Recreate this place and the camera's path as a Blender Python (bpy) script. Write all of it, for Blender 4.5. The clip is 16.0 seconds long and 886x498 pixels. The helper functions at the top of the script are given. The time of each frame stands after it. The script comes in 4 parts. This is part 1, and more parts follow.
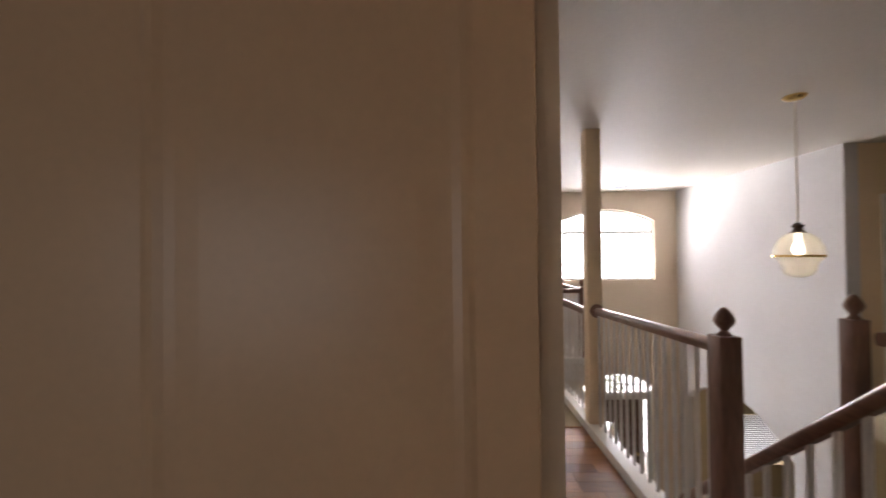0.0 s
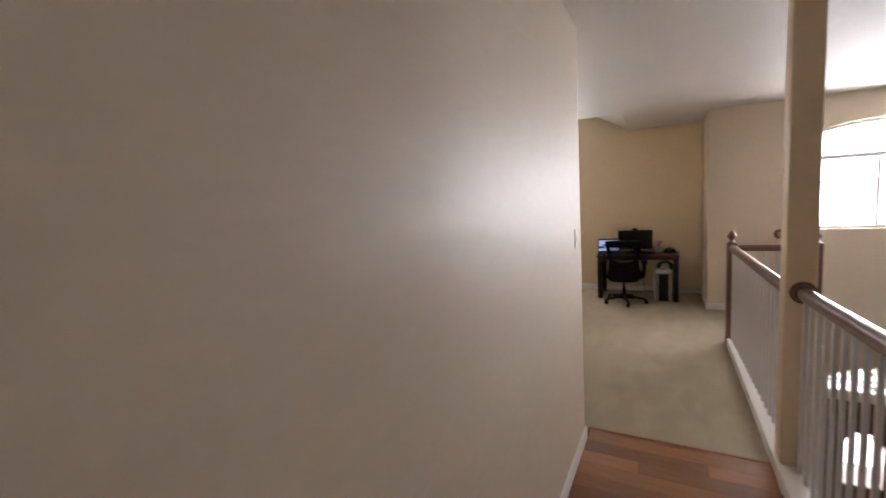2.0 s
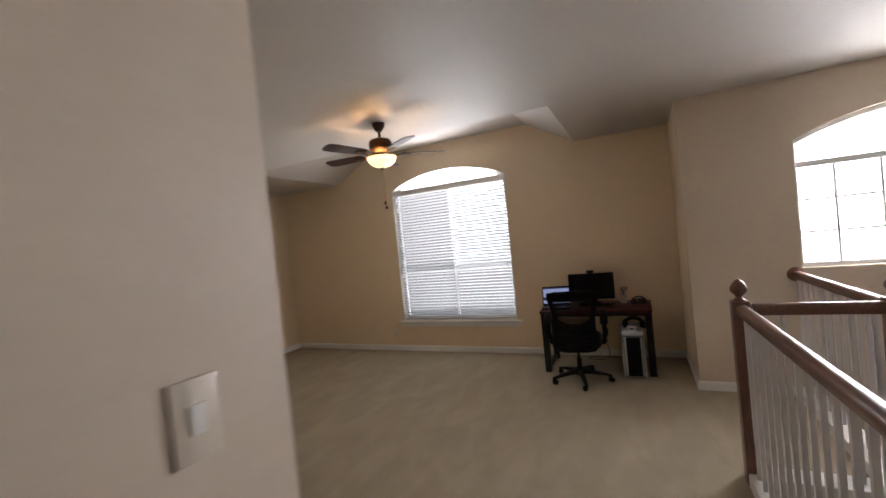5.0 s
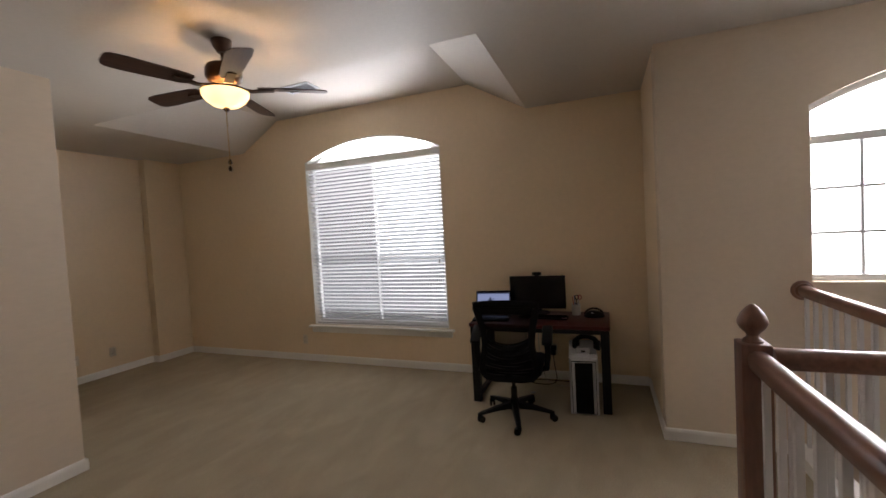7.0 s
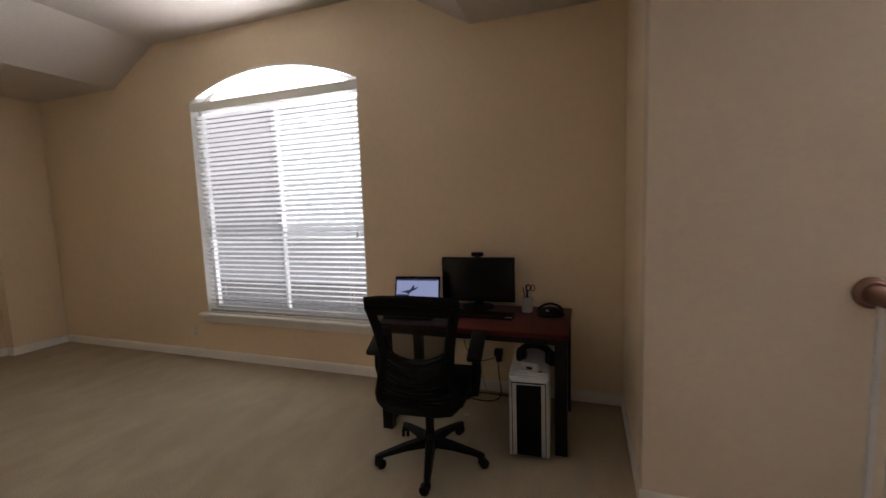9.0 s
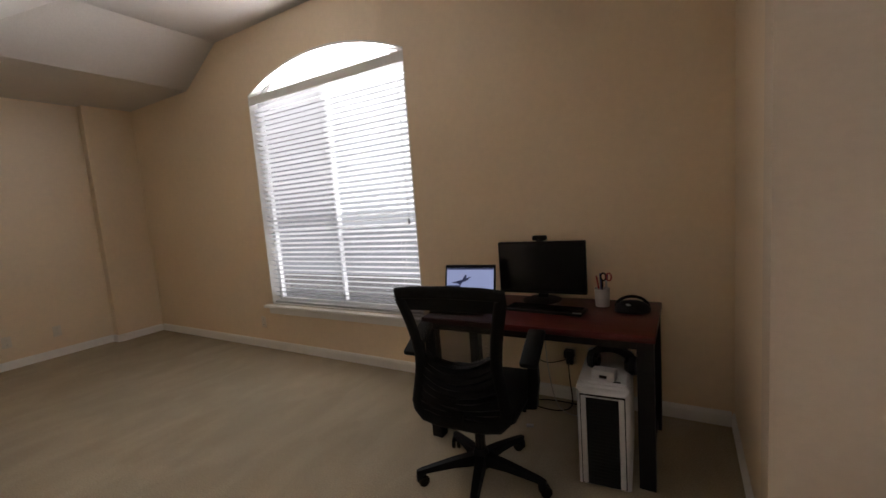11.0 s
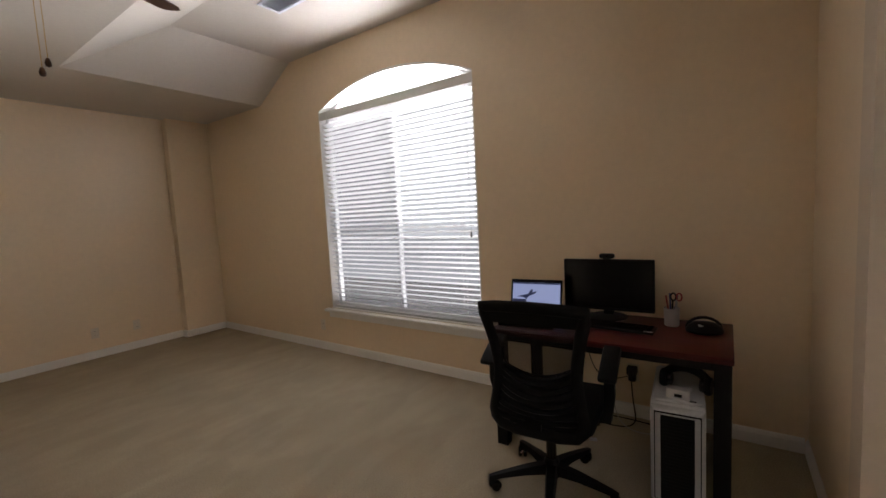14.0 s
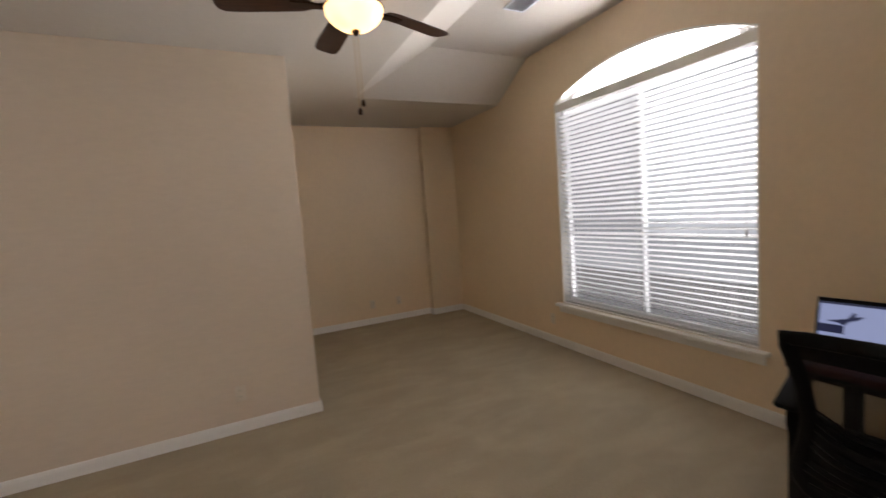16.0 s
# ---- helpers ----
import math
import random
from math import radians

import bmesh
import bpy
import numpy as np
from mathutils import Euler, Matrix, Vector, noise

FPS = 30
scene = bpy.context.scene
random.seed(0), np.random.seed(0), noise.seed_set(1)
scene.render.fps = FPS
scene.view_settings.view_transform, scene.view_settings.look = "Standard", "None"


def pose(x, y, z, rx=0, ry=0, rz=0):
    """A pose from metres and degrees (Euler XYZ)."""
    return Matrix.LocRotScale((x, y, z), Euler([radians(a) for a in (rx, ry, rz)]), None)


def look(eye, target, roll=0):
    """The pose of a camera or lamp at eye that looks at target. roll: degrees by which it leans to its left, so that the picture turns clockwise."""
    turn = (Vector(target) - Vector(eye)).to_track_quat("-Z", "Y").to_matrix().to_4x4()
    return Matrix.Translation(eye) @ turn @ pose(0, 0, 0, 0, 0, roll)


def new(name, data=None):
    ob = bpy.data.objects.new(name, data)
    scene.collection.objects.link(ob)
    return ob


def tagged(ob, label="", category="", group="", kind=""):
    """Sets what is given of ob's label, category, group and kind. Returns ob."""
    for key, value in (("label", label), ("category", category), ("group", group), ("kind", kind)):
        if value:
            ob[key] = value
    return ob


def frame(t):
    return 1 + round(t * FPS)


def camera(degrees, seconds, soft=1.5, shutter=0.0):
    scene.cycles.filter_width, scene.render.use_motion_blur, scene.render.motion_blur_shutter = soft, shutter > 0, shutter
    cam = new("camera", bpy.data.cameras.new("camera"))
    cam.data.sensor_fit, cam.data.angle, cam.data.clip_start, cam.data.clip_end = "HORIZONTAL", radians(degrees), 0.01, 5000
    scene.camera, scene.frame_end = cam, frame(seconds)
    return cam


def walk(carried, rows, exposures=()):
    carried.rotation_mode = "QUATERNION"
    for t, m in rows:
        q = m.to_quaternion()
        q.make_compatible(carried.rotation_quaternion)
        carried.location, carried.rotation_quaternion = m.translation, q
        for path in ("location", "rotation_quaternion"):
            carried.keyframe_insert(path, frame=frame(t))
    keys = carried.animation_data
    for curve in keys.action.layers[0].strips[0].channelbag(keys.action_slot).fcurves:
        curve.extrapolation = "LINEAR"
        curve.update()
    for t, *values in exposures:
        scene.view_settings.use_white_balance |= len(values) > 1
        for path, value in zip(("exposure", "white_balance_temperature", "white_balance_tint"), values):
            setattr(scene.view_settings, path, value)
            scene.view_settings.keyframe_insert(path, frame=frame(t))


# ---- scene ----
cam = camera(94.2, 16.0, shutter=0.5)
PATH = [
    (0, (1.355, 0.462, 1.615), (1.314, 2.462, 1.641), -0.65),
    (0.5, (1.412, 0.49, 1.583), (1.048, 2.457, 1.645), -2.75),
    (1, (1.61, 0.67, 1.58), (1.026, 2.582, 1.604), -4.0),
    (1.5, (1.892, 0.992, 1.619), (1.157, 2.844, 1.441), -2.7),
    (2, (2.012, 1.345, 1.675), (1.051, 3.086, 1.464), -3.3),
    (2.5, (2.069, 1.725, 1.69), (0.983, 3.402, 1.594), -4.2),
    (3, (2.106, 2.104, 1.685), (1.0, 3.769, 1.623), -4.3),
    (3.5, (2.075, 2.51, 1.672), (1.011, 4.203, 1.626), -4.6),
    (4, (2.079, 2.894, 1.671), (1.081, 4.627, 1.66), -5.6),
    (6.5, (2.092, 4.633, 1.548), (1.37, 6.496, 1.46), -3.6),
    (7, (2.137, 4.919, 1.54), (1.407, 6.779, 1.461), -3.2),
    (7.5, (2.184, 5.23, 1.537), (1.466, 7.095, 1.458), -2.0),
    (8, (2.184, 5.53, 1.536), (1.578, 7.436, 1.478), -2.7),
    (8.5, (2.24, 5.829, 1.492), (1.669, 7.74, 1.341), -2.7),
    (9, (2.244, 6.119, 1.437), (1.588, 7.998, 1.233), -1.9),
    (11.5, (2.266, 6.529, 1.331), (1.207, 8.214, 1.132), -4.7),
    (12, (2.24, 6.484, 1.325), (1.155, 8.156, 1.157), -4.2),
    (12.5, (2.205, 6.435, 1.356), (1.105, 8.099, 1.207), -4.2),
    (13, (2.151, 6.392, 1.362), (0.991, 8.013, 1.197), -4.0),
    (13.5, (2.133, 6.345, 1.392), (0.996, 7.982, 1.23), -3.3),
    (14, (2.127, 6.295, 1.408), (0.99, 7.931, 1.235), -3.0),
    (14.5, (2.078, 6.248, 1.432), (0.849, 7.811, 1.217), -4.2),
    (15, (2.024, 6.229, 1.458), (0.608, 7.627, 1.254), -4.6),
    (15.5, (1.982, 6.216, 1.475), (0.382, 7.398, 1.27), -4.3),
    (16, (1.97, 6.22, 1.509), (0.174, 7.082, 1.329), -4.2),
]
walk(cam, [(t, look(eye, target, roll)) for t, eye, target, roll in PATH],
     [(0.0, 0.42, 6450, 12), (1.0, 0.30, 6450, 12), (1.5, 0.56, 6200, 10), (2.5, 0.38, 6300, 10), (4.0, 0.06, 6200, 10), (6.5, -0.31, 6250, 10),
      (9.0, -0.22, 6300, 10), (11.5, -0.13, 6250, 10), (14.5, -0.13, 6300, 10), (16.0, -0.1, 6400, 10)])

# ---- light ----
world = bpy.data.worlds.new("sky")
scene.world = world
world.use_nodes = True
wn = world.node_tree
sky = wn.nodes.new("ShaderNodeTexSky")
sky.sky_type, sky.sun_disc = "NISHITA", False
sky.sun_elevation, sky.sun_rotation = radians(52), radians(265)
wn.links.new(sky.outputs[0], wn.nodes["Background"].inputs[0])
wn.nodes["Background"].inputs[1].default_value = 0.05
sun = new("sun", bpy.data.lights.new("sun", "SUN"))
sun.data.energy, sun.data.angle, sun.data.color = 3.0, radians(0.5), (1.0, 0.95, 0.87)
sun.matrix_world = look((-30, -3, 38), (0, 0, 0))


def window_light(name, centre, target, w, h, power, colour=(1.0, 0.955, 0.985)):
    lamp = bpy.data.lights.new(name, "AREA")
    lamp.shape, lamp.size, lamp.size_y, lamp.energy, lamp.color = "RECTANGLE", w, h, power, colour
    ob = new(name, lamp)
    ob.matrix_world = look(centre, target)
    return ob


window_light("loft_window_light", (-1.00, 9.85, 0.62), (-1.00, 8.0, 0.62), 4.4, 3.7, 17)
window_light("loft_sky_light", (-0.40, 9.85, 3.56), (-0.40, 8.0, 3.40), 3.2, 2.0, 105)
# Lamp added inside the arch, aimed upward to brighten the ceiling tray.
window_light("arch_tray_fill", (-0.406, 9.215, 2.575), (-0.406, 8.2, 3.25), 1.60, 0.16, 21)
window_light("ground_bounce_light", (-0.40, 15.0, -4.6), (-0.40, 9.0, 2.2), 9.0, 6.5, 4500, (1.0, 0.97, 0.98))
window_light("stair_window_light", (4.85, 9.12, 1.85), (4.70, 7.0, 0.25), 2.7, 2.3, 385)
window_light("stair_sky_light", (4.85, 9.6, 3.6), (4.70, 7.0, 0.6), 3.0, 1.8, 150)
window_light("entry_light", (4.39, 10.5, -1.45), (4.39, 7.0, -1.45), 5.2, 4.6, 280)

window_light("lower_room_light", (6.97, 8.75, -1.95), (6.97, 7.0, -2.0), 1.4, 1.1, 24)
# Added lamp in an unseen bedroom opening, assumed so the open door is lit.
window_light("unseen_bedroom_light", (0.0, -1.9, 1.45), (0.0, 0.0, 1.35), 1.75, 1.25, 5.6)



def backdrop():
    """A pale glowing plane added outside, hiding the bright horizon sky behind the windows."""
    m = bpy.data.materials.new("pale_glow")
    m.use_nodes = True
    b = m.node_tree.nodes["Principled BSDF"]
    b.inputs["Base Color"].default_value = (0.3, 0.32, 0.34, 1)
    b.inputs["Emission Color"].default_value = (0.86, 0.93, 1.0, 1)
    b.inputs["Emission Strength"].default_value = 0.22
    me = bpy.data.meshes.new("backdrop")
    me.from_pydata([(-120, 70, -12), (120, 70, -12), (120, 70, 34), (-120, 70, 34)], [], [(0, 1, 2, 3)])
    me.materials.append(m)
    tagged(new("backdrop", me), "pale glowing plane added outside the windows", "backdrop", "", "structure")


backdrop()

# ---- materials ----


def material(name, colour, rough=0.5, metal=0.0, grain=0.0, scale=30.0, bump=0.0, bscale=200.0, stretch=(1, 1, 1), spec=0.5,
             patch=0.0, pscale=1.5, island=0.0, coat=0.0):
    """A principled surface with two scales of colour variation and a fine relief."""
    m = bpy.data.materials.new(name)
    m.use_nodes = True
    nt = m.node_tree
    b = nt.nodes["Principled BSDF"]
    b.inputs["Roughness"].default_value = rough
    b.inputs["Metallic"].default_value = metal
    b.inputs["Specular IOR Level"].default_value = spec
    b.inputs["Coat Weight"].default_value = coat
    b.inputs["Base Color"].default_value = (*colour, 1)
    tc = nt.nodes.new("ShaderNodeTexCoord")
    mp = nt.nodes.new("ShaderNodeMapping")
    mp.inputs["Scale"].default_value = stretch
    nt.links.new(tc.outputs["Object"], mp.inputs[0])
    last = None

    def vary(fac_socket, amount):
        nonlocal last
        hsv = nt.nodes.new("ShaderNodeHueSaturation")
        rng = nt.nodes.new("ShaderNodeMapRange")
        rng.inputs["To Min"].default_value, rng.inputs["To Max"].default_value = 1 - amount, 1 + amount
        nt.links.new(fac_socket, rng.inputs["Value"])
        nt.links.new(rng.outputs[0], hsv.inputs["Value"])
        if last is None:
            hsv.inputs["Color"].default_value = (*colour, 1)
        else:
            nt.links.new(last, hsv.inputs["Color"])
        last = hsv.outputs[0]

    def tex(s, detail=4.0, contrast=True):
        n = nt.nodes.new("ShaderNodeTexNoise")
        n.inputs["Scale"].default_value, n.inputs["Detail"].default_value = s, detail
        nt.links.new(mp.outputs[0], n.inputs["Vector"])
        r = nt.nodes.new("ShaderNodeMapRange")
        r.inputs["From Min"].default_value, r.inputs["From Max"].default_value = 0.3, 0.7
        nt.links.new(n.outputs["Fac"], r.inputs["Value"])
        return r.outputs[0]

    if grain:
        vary(tex(scale), grain)
    if patch:
        vary(tex(pscale, 2.0), patch)
    if island:
        oi = nt.nodes.new("ShaderNodeObjectInfo")
        vary(oi.outputs["Random"], island)
    if last is not None:
        nt.links.new(last, b.inputs["Base Color"])
    if bump:
        n = nt.nodes.new("ShaderNodeTexNoise")
        n.inputs["Scale"].default_value, n.inputs["Detail"].default_value = bscale, 3
        nt.links.new(mp.outputs[0], n.inputs["Vector"])
        bp = nt.nodes.new("ShaderNodeBump")
        bp.inputs["Strength"].default_value, bp.inputs["Distance"].default_value = bump, 0.004
        nt.links.new(n.outputs["Fac"], bp.inputs["Height"])
        nt.links.new(bp.outputs[0], b.inputs["Normal"])
    return m


def glass(name, colour=(1, 1, 1), rough=0.0):
    m = bpy.data.materials.new(name)
    m.use_nodes = True
    b = m.node_tree.nodes["Principled BSDF"]
    b.inputs["Base Color"].default_value = (*colour, 1)
    b.inputs["Transmission Weight"].default_value = 1.0
    b.inputs["Roughness"].default_value = rough
    b.inputs["IOR"].default_value = 1.45
    return m


def emitter(name, colour, strength, base=(0.8, 0.8, 0.8)):
    m = bpy.data.materials.new(name)
    m.use_nodes = True
    b = m.node_tree.nodes["Principled BSDF"]
    b.inputs["Base Color"].default_value = (*base, 1)
    b.inputs["Emission Color"].default_value = (*colour, 1)
    b.inputs["Emission Strength"].default_value = strength
    return m


def screen_mesh(name, colour, cover):
    """Fine woven mesh: partly see-through."""
    m = bpy.data.materials.new(name)
    m.use_nodes = True
    nt = m.node_tree
    b = nt.nodes["Principled BSDF"]
    b.inputs["Base Color"].default_value = (*colour, 1)
    b.inputs["Roughness"].default_value = 0.8
    tr = nt.nodes.new("ShaderNodeBsdfTransparent")
    mix = nt.nodes.new("ShaderNodeMixShader")
    mix.inputs[0].default_value = cover
    nt.links.new(tr.outputs[0], mix.inputs[1])
    nt.links.new(b.outputs[0], mix.inputs[2])
    nt.links.new(mix.outputs[0], nt.nodes["Material Output"].inputs["Surface"])
    return m


PAINT = material("beige_wall_paint", (0.78, 0.63, 0.44), 0.38, grain=0.02, scale=25, patch=0.03, pscale=0.9, bump=0.12, bscale=130, spec=0.5)
# Beige made duller and cooler: the stair window's daylight is put into the colour.
PAINT_DAYLIT = material("daylit_wall_paint", (0.68, 0.572, 0.445), 0.52, grain=0.02, scale=25, patch=0.03, pscale=0.9, bump=0.13, bscale=120, stretch=(1, 0.45, 1.5), spec=0.5)
PAINT_STAIR = material("stairwell_paint", (0.62, 0.605, 0.605), 0.75, grain=0.02, scale=25, patch=0.03, bump=0.1, bscale=120)
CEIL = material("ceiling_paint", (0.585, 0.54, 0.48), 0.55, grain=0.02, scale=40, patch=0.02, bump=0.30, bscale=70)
TRIM = material("white_trim_paint", (0.80, 0.78, 0.74), 0.35, grain=0.02, scale=60, patch=0.03)
# Cream door paint turned brown: warm, dim room light is put into the colour.
DOORPAINT = material("warmlit_cream_paint", (0.68, 0.475, 0.295), 0.32, grain=0.02, scale=60, patch=0.03, bump=0.05, bscale=60)
CASINGPAINT = material("cream_casing_paint", (0.66, 0.53, 0.39), 0.36, grain=0.02, scale=60, patch=0.03)
CARPET = material("beige_carpet", (0.42, 0.357, 0.255), 0.95, grain=0.16, scale=140, patch=0.03, pscale=3.0, bump=0.9, bscale=260, spec=0.1)


def brushed_pile(m, amount):
    """Strokes that a vacuum cleaner leaves in the pile, in two crossing directions."""
    nt = m.node_tree
    b = nt.nodes["Principled BSDF"]
    colour = b.inputs["Base Color"].links[0].from_socket
    tc = nt.nodes.new("ShaderNodeTexCoord")
    for turn, size in ((-25, 3.0), (18, 2.2)):
        mp = nt.nodes.new("ShaderNodeMapping")
        mp.inputs["Rotation"].default_value = (0, 0, radians(turn))
        mp.inputs["Scale"].default_value = (1.7, 0.75, 1)
        n = nt.nodes.new("ShaderNodeTexNoise")
        n.inputs["Scale"].default_value, n.inputs["Detail"].default_value, n.inputs["Distortion"].default_value = size, 2.5, 0.5
        r = nt.nodes.new("ShaderNodeMapRange")
        r.interpolation_type = "SMOOTHSTEP"
        r.inputs["From Min"].default_value, r.inputs["From Max"].default_value = 0.44, 0.62
        r.inputs["To Min"].default_value, r.inputs["To Max"].default_value = 1 - amount, 1 + amount
        hsv = nt.nodes.new("ShaderNodeHueSaturation")
        nt.links.new(tc.outputs["Object"], mp.inputs[0])
        nt.links.new(mp.outputs[0], n.inputs["Vector"])
        nt.links.new(n.outputs["Fac"], r.inputs["Value"])
        nt.links.new(r.outputs[0], hsv.inputs["Value"])
        nt.links.new(colour, hsv.inputs["Color"])
        colour = hsv.outputs[0]
    nt.links.new(colour, b.inputs["Base Color"])


brushed_pile(CARPET, 0.03)
OAKFLOOR = material("oak_floor", (0.29, 0.125, 0.043), 0.38, grain=0.16, scale=7, stretch=(1.2, 14, 14), patch=0.10, pscale=2, island=0.34, bump=0.1, bscale=30)
RAILWOOD = material("brown_rail_wood", (0.19, 0.094, 0.062), 0.32, grain=0.22, scale=9, stretch=(6, 1, 6), patch=0.08, bump=0.05, bscale=60, coat=0.2)
POSTWOOD = material("brown_post_wood", (0.19, 0.094, 0.062), 0.36, grain=0.22, scale=9, stretch=(6, 6, 1), patch=0.08, bump=0.05, bscale=60, coat=0.2)
BALUSTER = material("white_baluster_paint", (0.66, 0.635, 0.615), 0.4, grain=0.02, scale=60)
VINYL = material("white_window_vinyl", (0.78, 0.78, 0.78), 0.4, grain=0.02, scale=40)
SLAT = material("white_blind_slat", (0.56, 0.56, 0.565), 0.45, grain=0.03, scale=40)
GLASS = glass("window_glass")
SCREEN = screen_mesh("insect_screen", (0.14, 0.14, 0.14), 0.27)
CHAIRMESH = screen_mesh("black_chair_mesh", (0.008, 0.008, 0.009), 0.45)
BLACK = material("black_plastic", (0.006, 0.006, 0.0065), 0.5, grain=0.15, scale=60, bump=0.05, spec=0.12)
GLOSSBLACK = material("gloss_black_plastic", (0.008, 0.008, 0.009), 0.15)
SCREENOFF = material("dark_screen", (0.006, 0.006, 0.007), 0.22)
DESKTOP = material("red_brown_desk_wood", (0.062, 0.007, 0.006), 0.42, grain=0.3, scale=8, stretch=(1, 12, 12), patch=0.1, spec=0.3)
DESKDARK = material("dark_desk_frame", (0.007, 0.006, 0.007), 0.45, grain=0.2, scale=30, spec=0.2)
CASEWHITE = material("white_case_plastic", (0.56, 0.56, 0.57), 0.35, grain=0.03, scale=50)
CASEGREY = material("silver_case_plastic", (0.46, 0.46, 0.47), 0.4, metal=0.3, grain=0.04, scale=50)
FANBRONZE = material("dark_bronze", (0.055, 0.028, 0.016), 0.35, metal=0.7, grain=0.2, scale=30)
FANBLADE = material("walnut_blade", (0.055, 0.022, 0.012), 0.4, grain=0.3, scale=10, stretch=(1, 10, 10))
BRASS = material("polished_brass", (0.75, 0.55, 0.22), 0.25, metal=1.0, grain=0.05, scale=20)
STEEL = material("brushed_steel", (0.5, 0.5, 0.5), 0.3, metal=1.0, grain=0.05, scale=40)
PLATE = material("almond_plate_plastic", (0.70, 0.62, 0.50), 0.35, grain=0.02)
VENTGREY = material("grey_vent_metal", (0.62, 0.65, 0.70), 0.45, grain=0.04)
ENTRYWOOD = material("dark_entry_door_wood", (0.10, 0.045, 0.025), 0.4, grain=0.25, scale=8, stretch=(10, 10, 1), patch=0.1)
CUPGREY = material("greyish_cup", (0.5, 0.48, 0.46), 0.3, grain=0.03)
TILE = material("pale_entry_tile", (0.45, 0.40, 0.33), 0.4, grain=0.1, scale=8, patch=0.08)
# Beige taken darker, with the lower room's dimness put into the colour.
ROOMDIM = material("dimmed_room_paint", (0.45, 0.36, 0.22), 0.6, grain=0.03, patch=0.04)

# ---- builders ----


def bm_box(bm, x0, x1, y0, y1, z0, z1, bevel=0.0):
    vs = [bm.verts.new((x, y, z)) for x in (x0, x1) for y in (y0, y1) for z in (z0, z1)]
    fs = [bm.faces.new([vs[i] for i in q]) for q in
          ((0, 1, 3, 2), (4, 6, 7, 5), (0, 4, 5, 1), (2, 3, 7, 6), (0, 2, 6, 4), (1, 5, 7, 3))]
    if bevel:
        es = list({e for f in fs for e in f.edges})
        bmesh.ops.bevel(bm, geom=es, offset=bevel, segments=2, affect="EDGES", profile=0.5)
    return bm


def box(x0, x1, y0, y1, z0, z1, bevel=0.0):
    return bm_box(bmesh.new(), x0, x1, y0, y1, z0, z1, bevel)


def lathe(profile, n=24, centre=(0, 0, 0), bm=None):
    """A turned solid from (radius, height) pairs."""
    bm = bm or bmesh.new()
    rings = []
    for r, z in profile:
        if r < 1e-5:
            rings.append([bm.verts.new((centre[0], centre[1], centre[2] + z))])
        else:
            rings.append([bm.verts.new((centre[0] + r * math.cos(2 * math.pi * k / n), centre[1] + r * math.sin(2 * math.pi * k / n), centre[2] + z)) for k in range(n)])
    for a, b in zip(rings, rings[1:]):
        for k in range(n):
            j = (k + 1) % n
            if len(a) == 1 and len(b) == 1:
                continue
            if len(a) == 1:
                bm.faces.new((a[0], b[j], b[k]))
            elif len(b) == 1:
                bm.faces.new((a[k], a[j], b[0]))
            else:
                bm.faces.new((a[k], a[j], b[j], b[k]))
    return bm


def sweep(path, section, up=(0, 0, 1), closed=False, bm=None):
    """A bar of the given 2D section (across, up) along a path of points."""
    bm = bm or bmesh.new()
    pts = [Vector(p) for p in path]
    rings, n = [], len(pts)
    for i, p in enumerate(pts):
        a = pts[(i - 1) % n] if closed or i else p
        b = pts[(i + 1) % n] if closed or i < n - 1 else p
        d = (b - a).normalized()
        side = d.cross(Vector(up))
        side = side.normalized() if side.length > 1e-4 else Vector((1, 0, 0))
        top = side.cross(d).normalized()
        rings.append([bm.verts.new(p + side * u + top * v) for u, v in section])
    m = len(section)
    for i in range(n if closed else n - 1):
        a, b = rings[i], rings[(i + 1) % n]
        for k in range(m):
            bm.faces.new((a[k], a[(k + 1) % m], b[(k + 1) % m], b[k]))
    if not closed:
        bm.faces.new(rings[0][::-1])
        bm.faces.new(rings[-1])
    return bm


def circle(r, n=10, squash=1.0):
    return [(r * math.cos(2 * math.pi * k / n), r * squash * math.sin(2 * math.pi * k / n)) for k in range(n)]


def rect(w, h):
    return [(-w / 2, -h / 2), (w / 2, -h / 2), (w / 2, h / 2), (-w / 2, h / 2)]


def mesh_of(name, bm, mat, smooth=False):
    bmesh.ops.recalc_face_normals(bm, faces=bm.faces)
    me = bpy.data.meshes.new(name)
    bm.to_mesh(me)
    bm.free()
    for m in mat if isinstance(mat, (list, tuple)) else [mat]:
        me.materials.append(m)
    if smooth:
        me.polygons.foreach_set("use_smooth", [True] * len(me.polygons))
        me.set_sharp_from_angle(angle=radians(40))
    return me


def part(name, bm, mat, parent, label="", smooth=False, at=None):
    ob = new(name, mesh_of(name, bm, mat, smooth))
    ob.parent = parent
    if at is not None:
        ob.matrix_basis = at
    return tagged(ob, label)


def thing(name, at, label, category, group="", kind=""):
    ob = new(name)
    ob.empty_display_size = 0.1
    ob.matrix_basis = at
    return tagged(ob, label, category, group, kind)


def structure(name, bm, mat, label="", category="", smooth=False):
    return tagged(new(name, mesh_of(name, bm, mat, smooth)), label, category or name.split("_")[0], "", "structure")


def arch_z(x, a, b, spring, rise):
    """Height of a segmental arch over the opening a..b."""
    if rise <= 0:
        return spring
    half = (b - a) / 2
    r = (half * half + rise * rise) / (2 * rise)
    return spring + rise - r + math.sqrt(max(r * r - (x - (a + b) / 2) ** 2, 0))


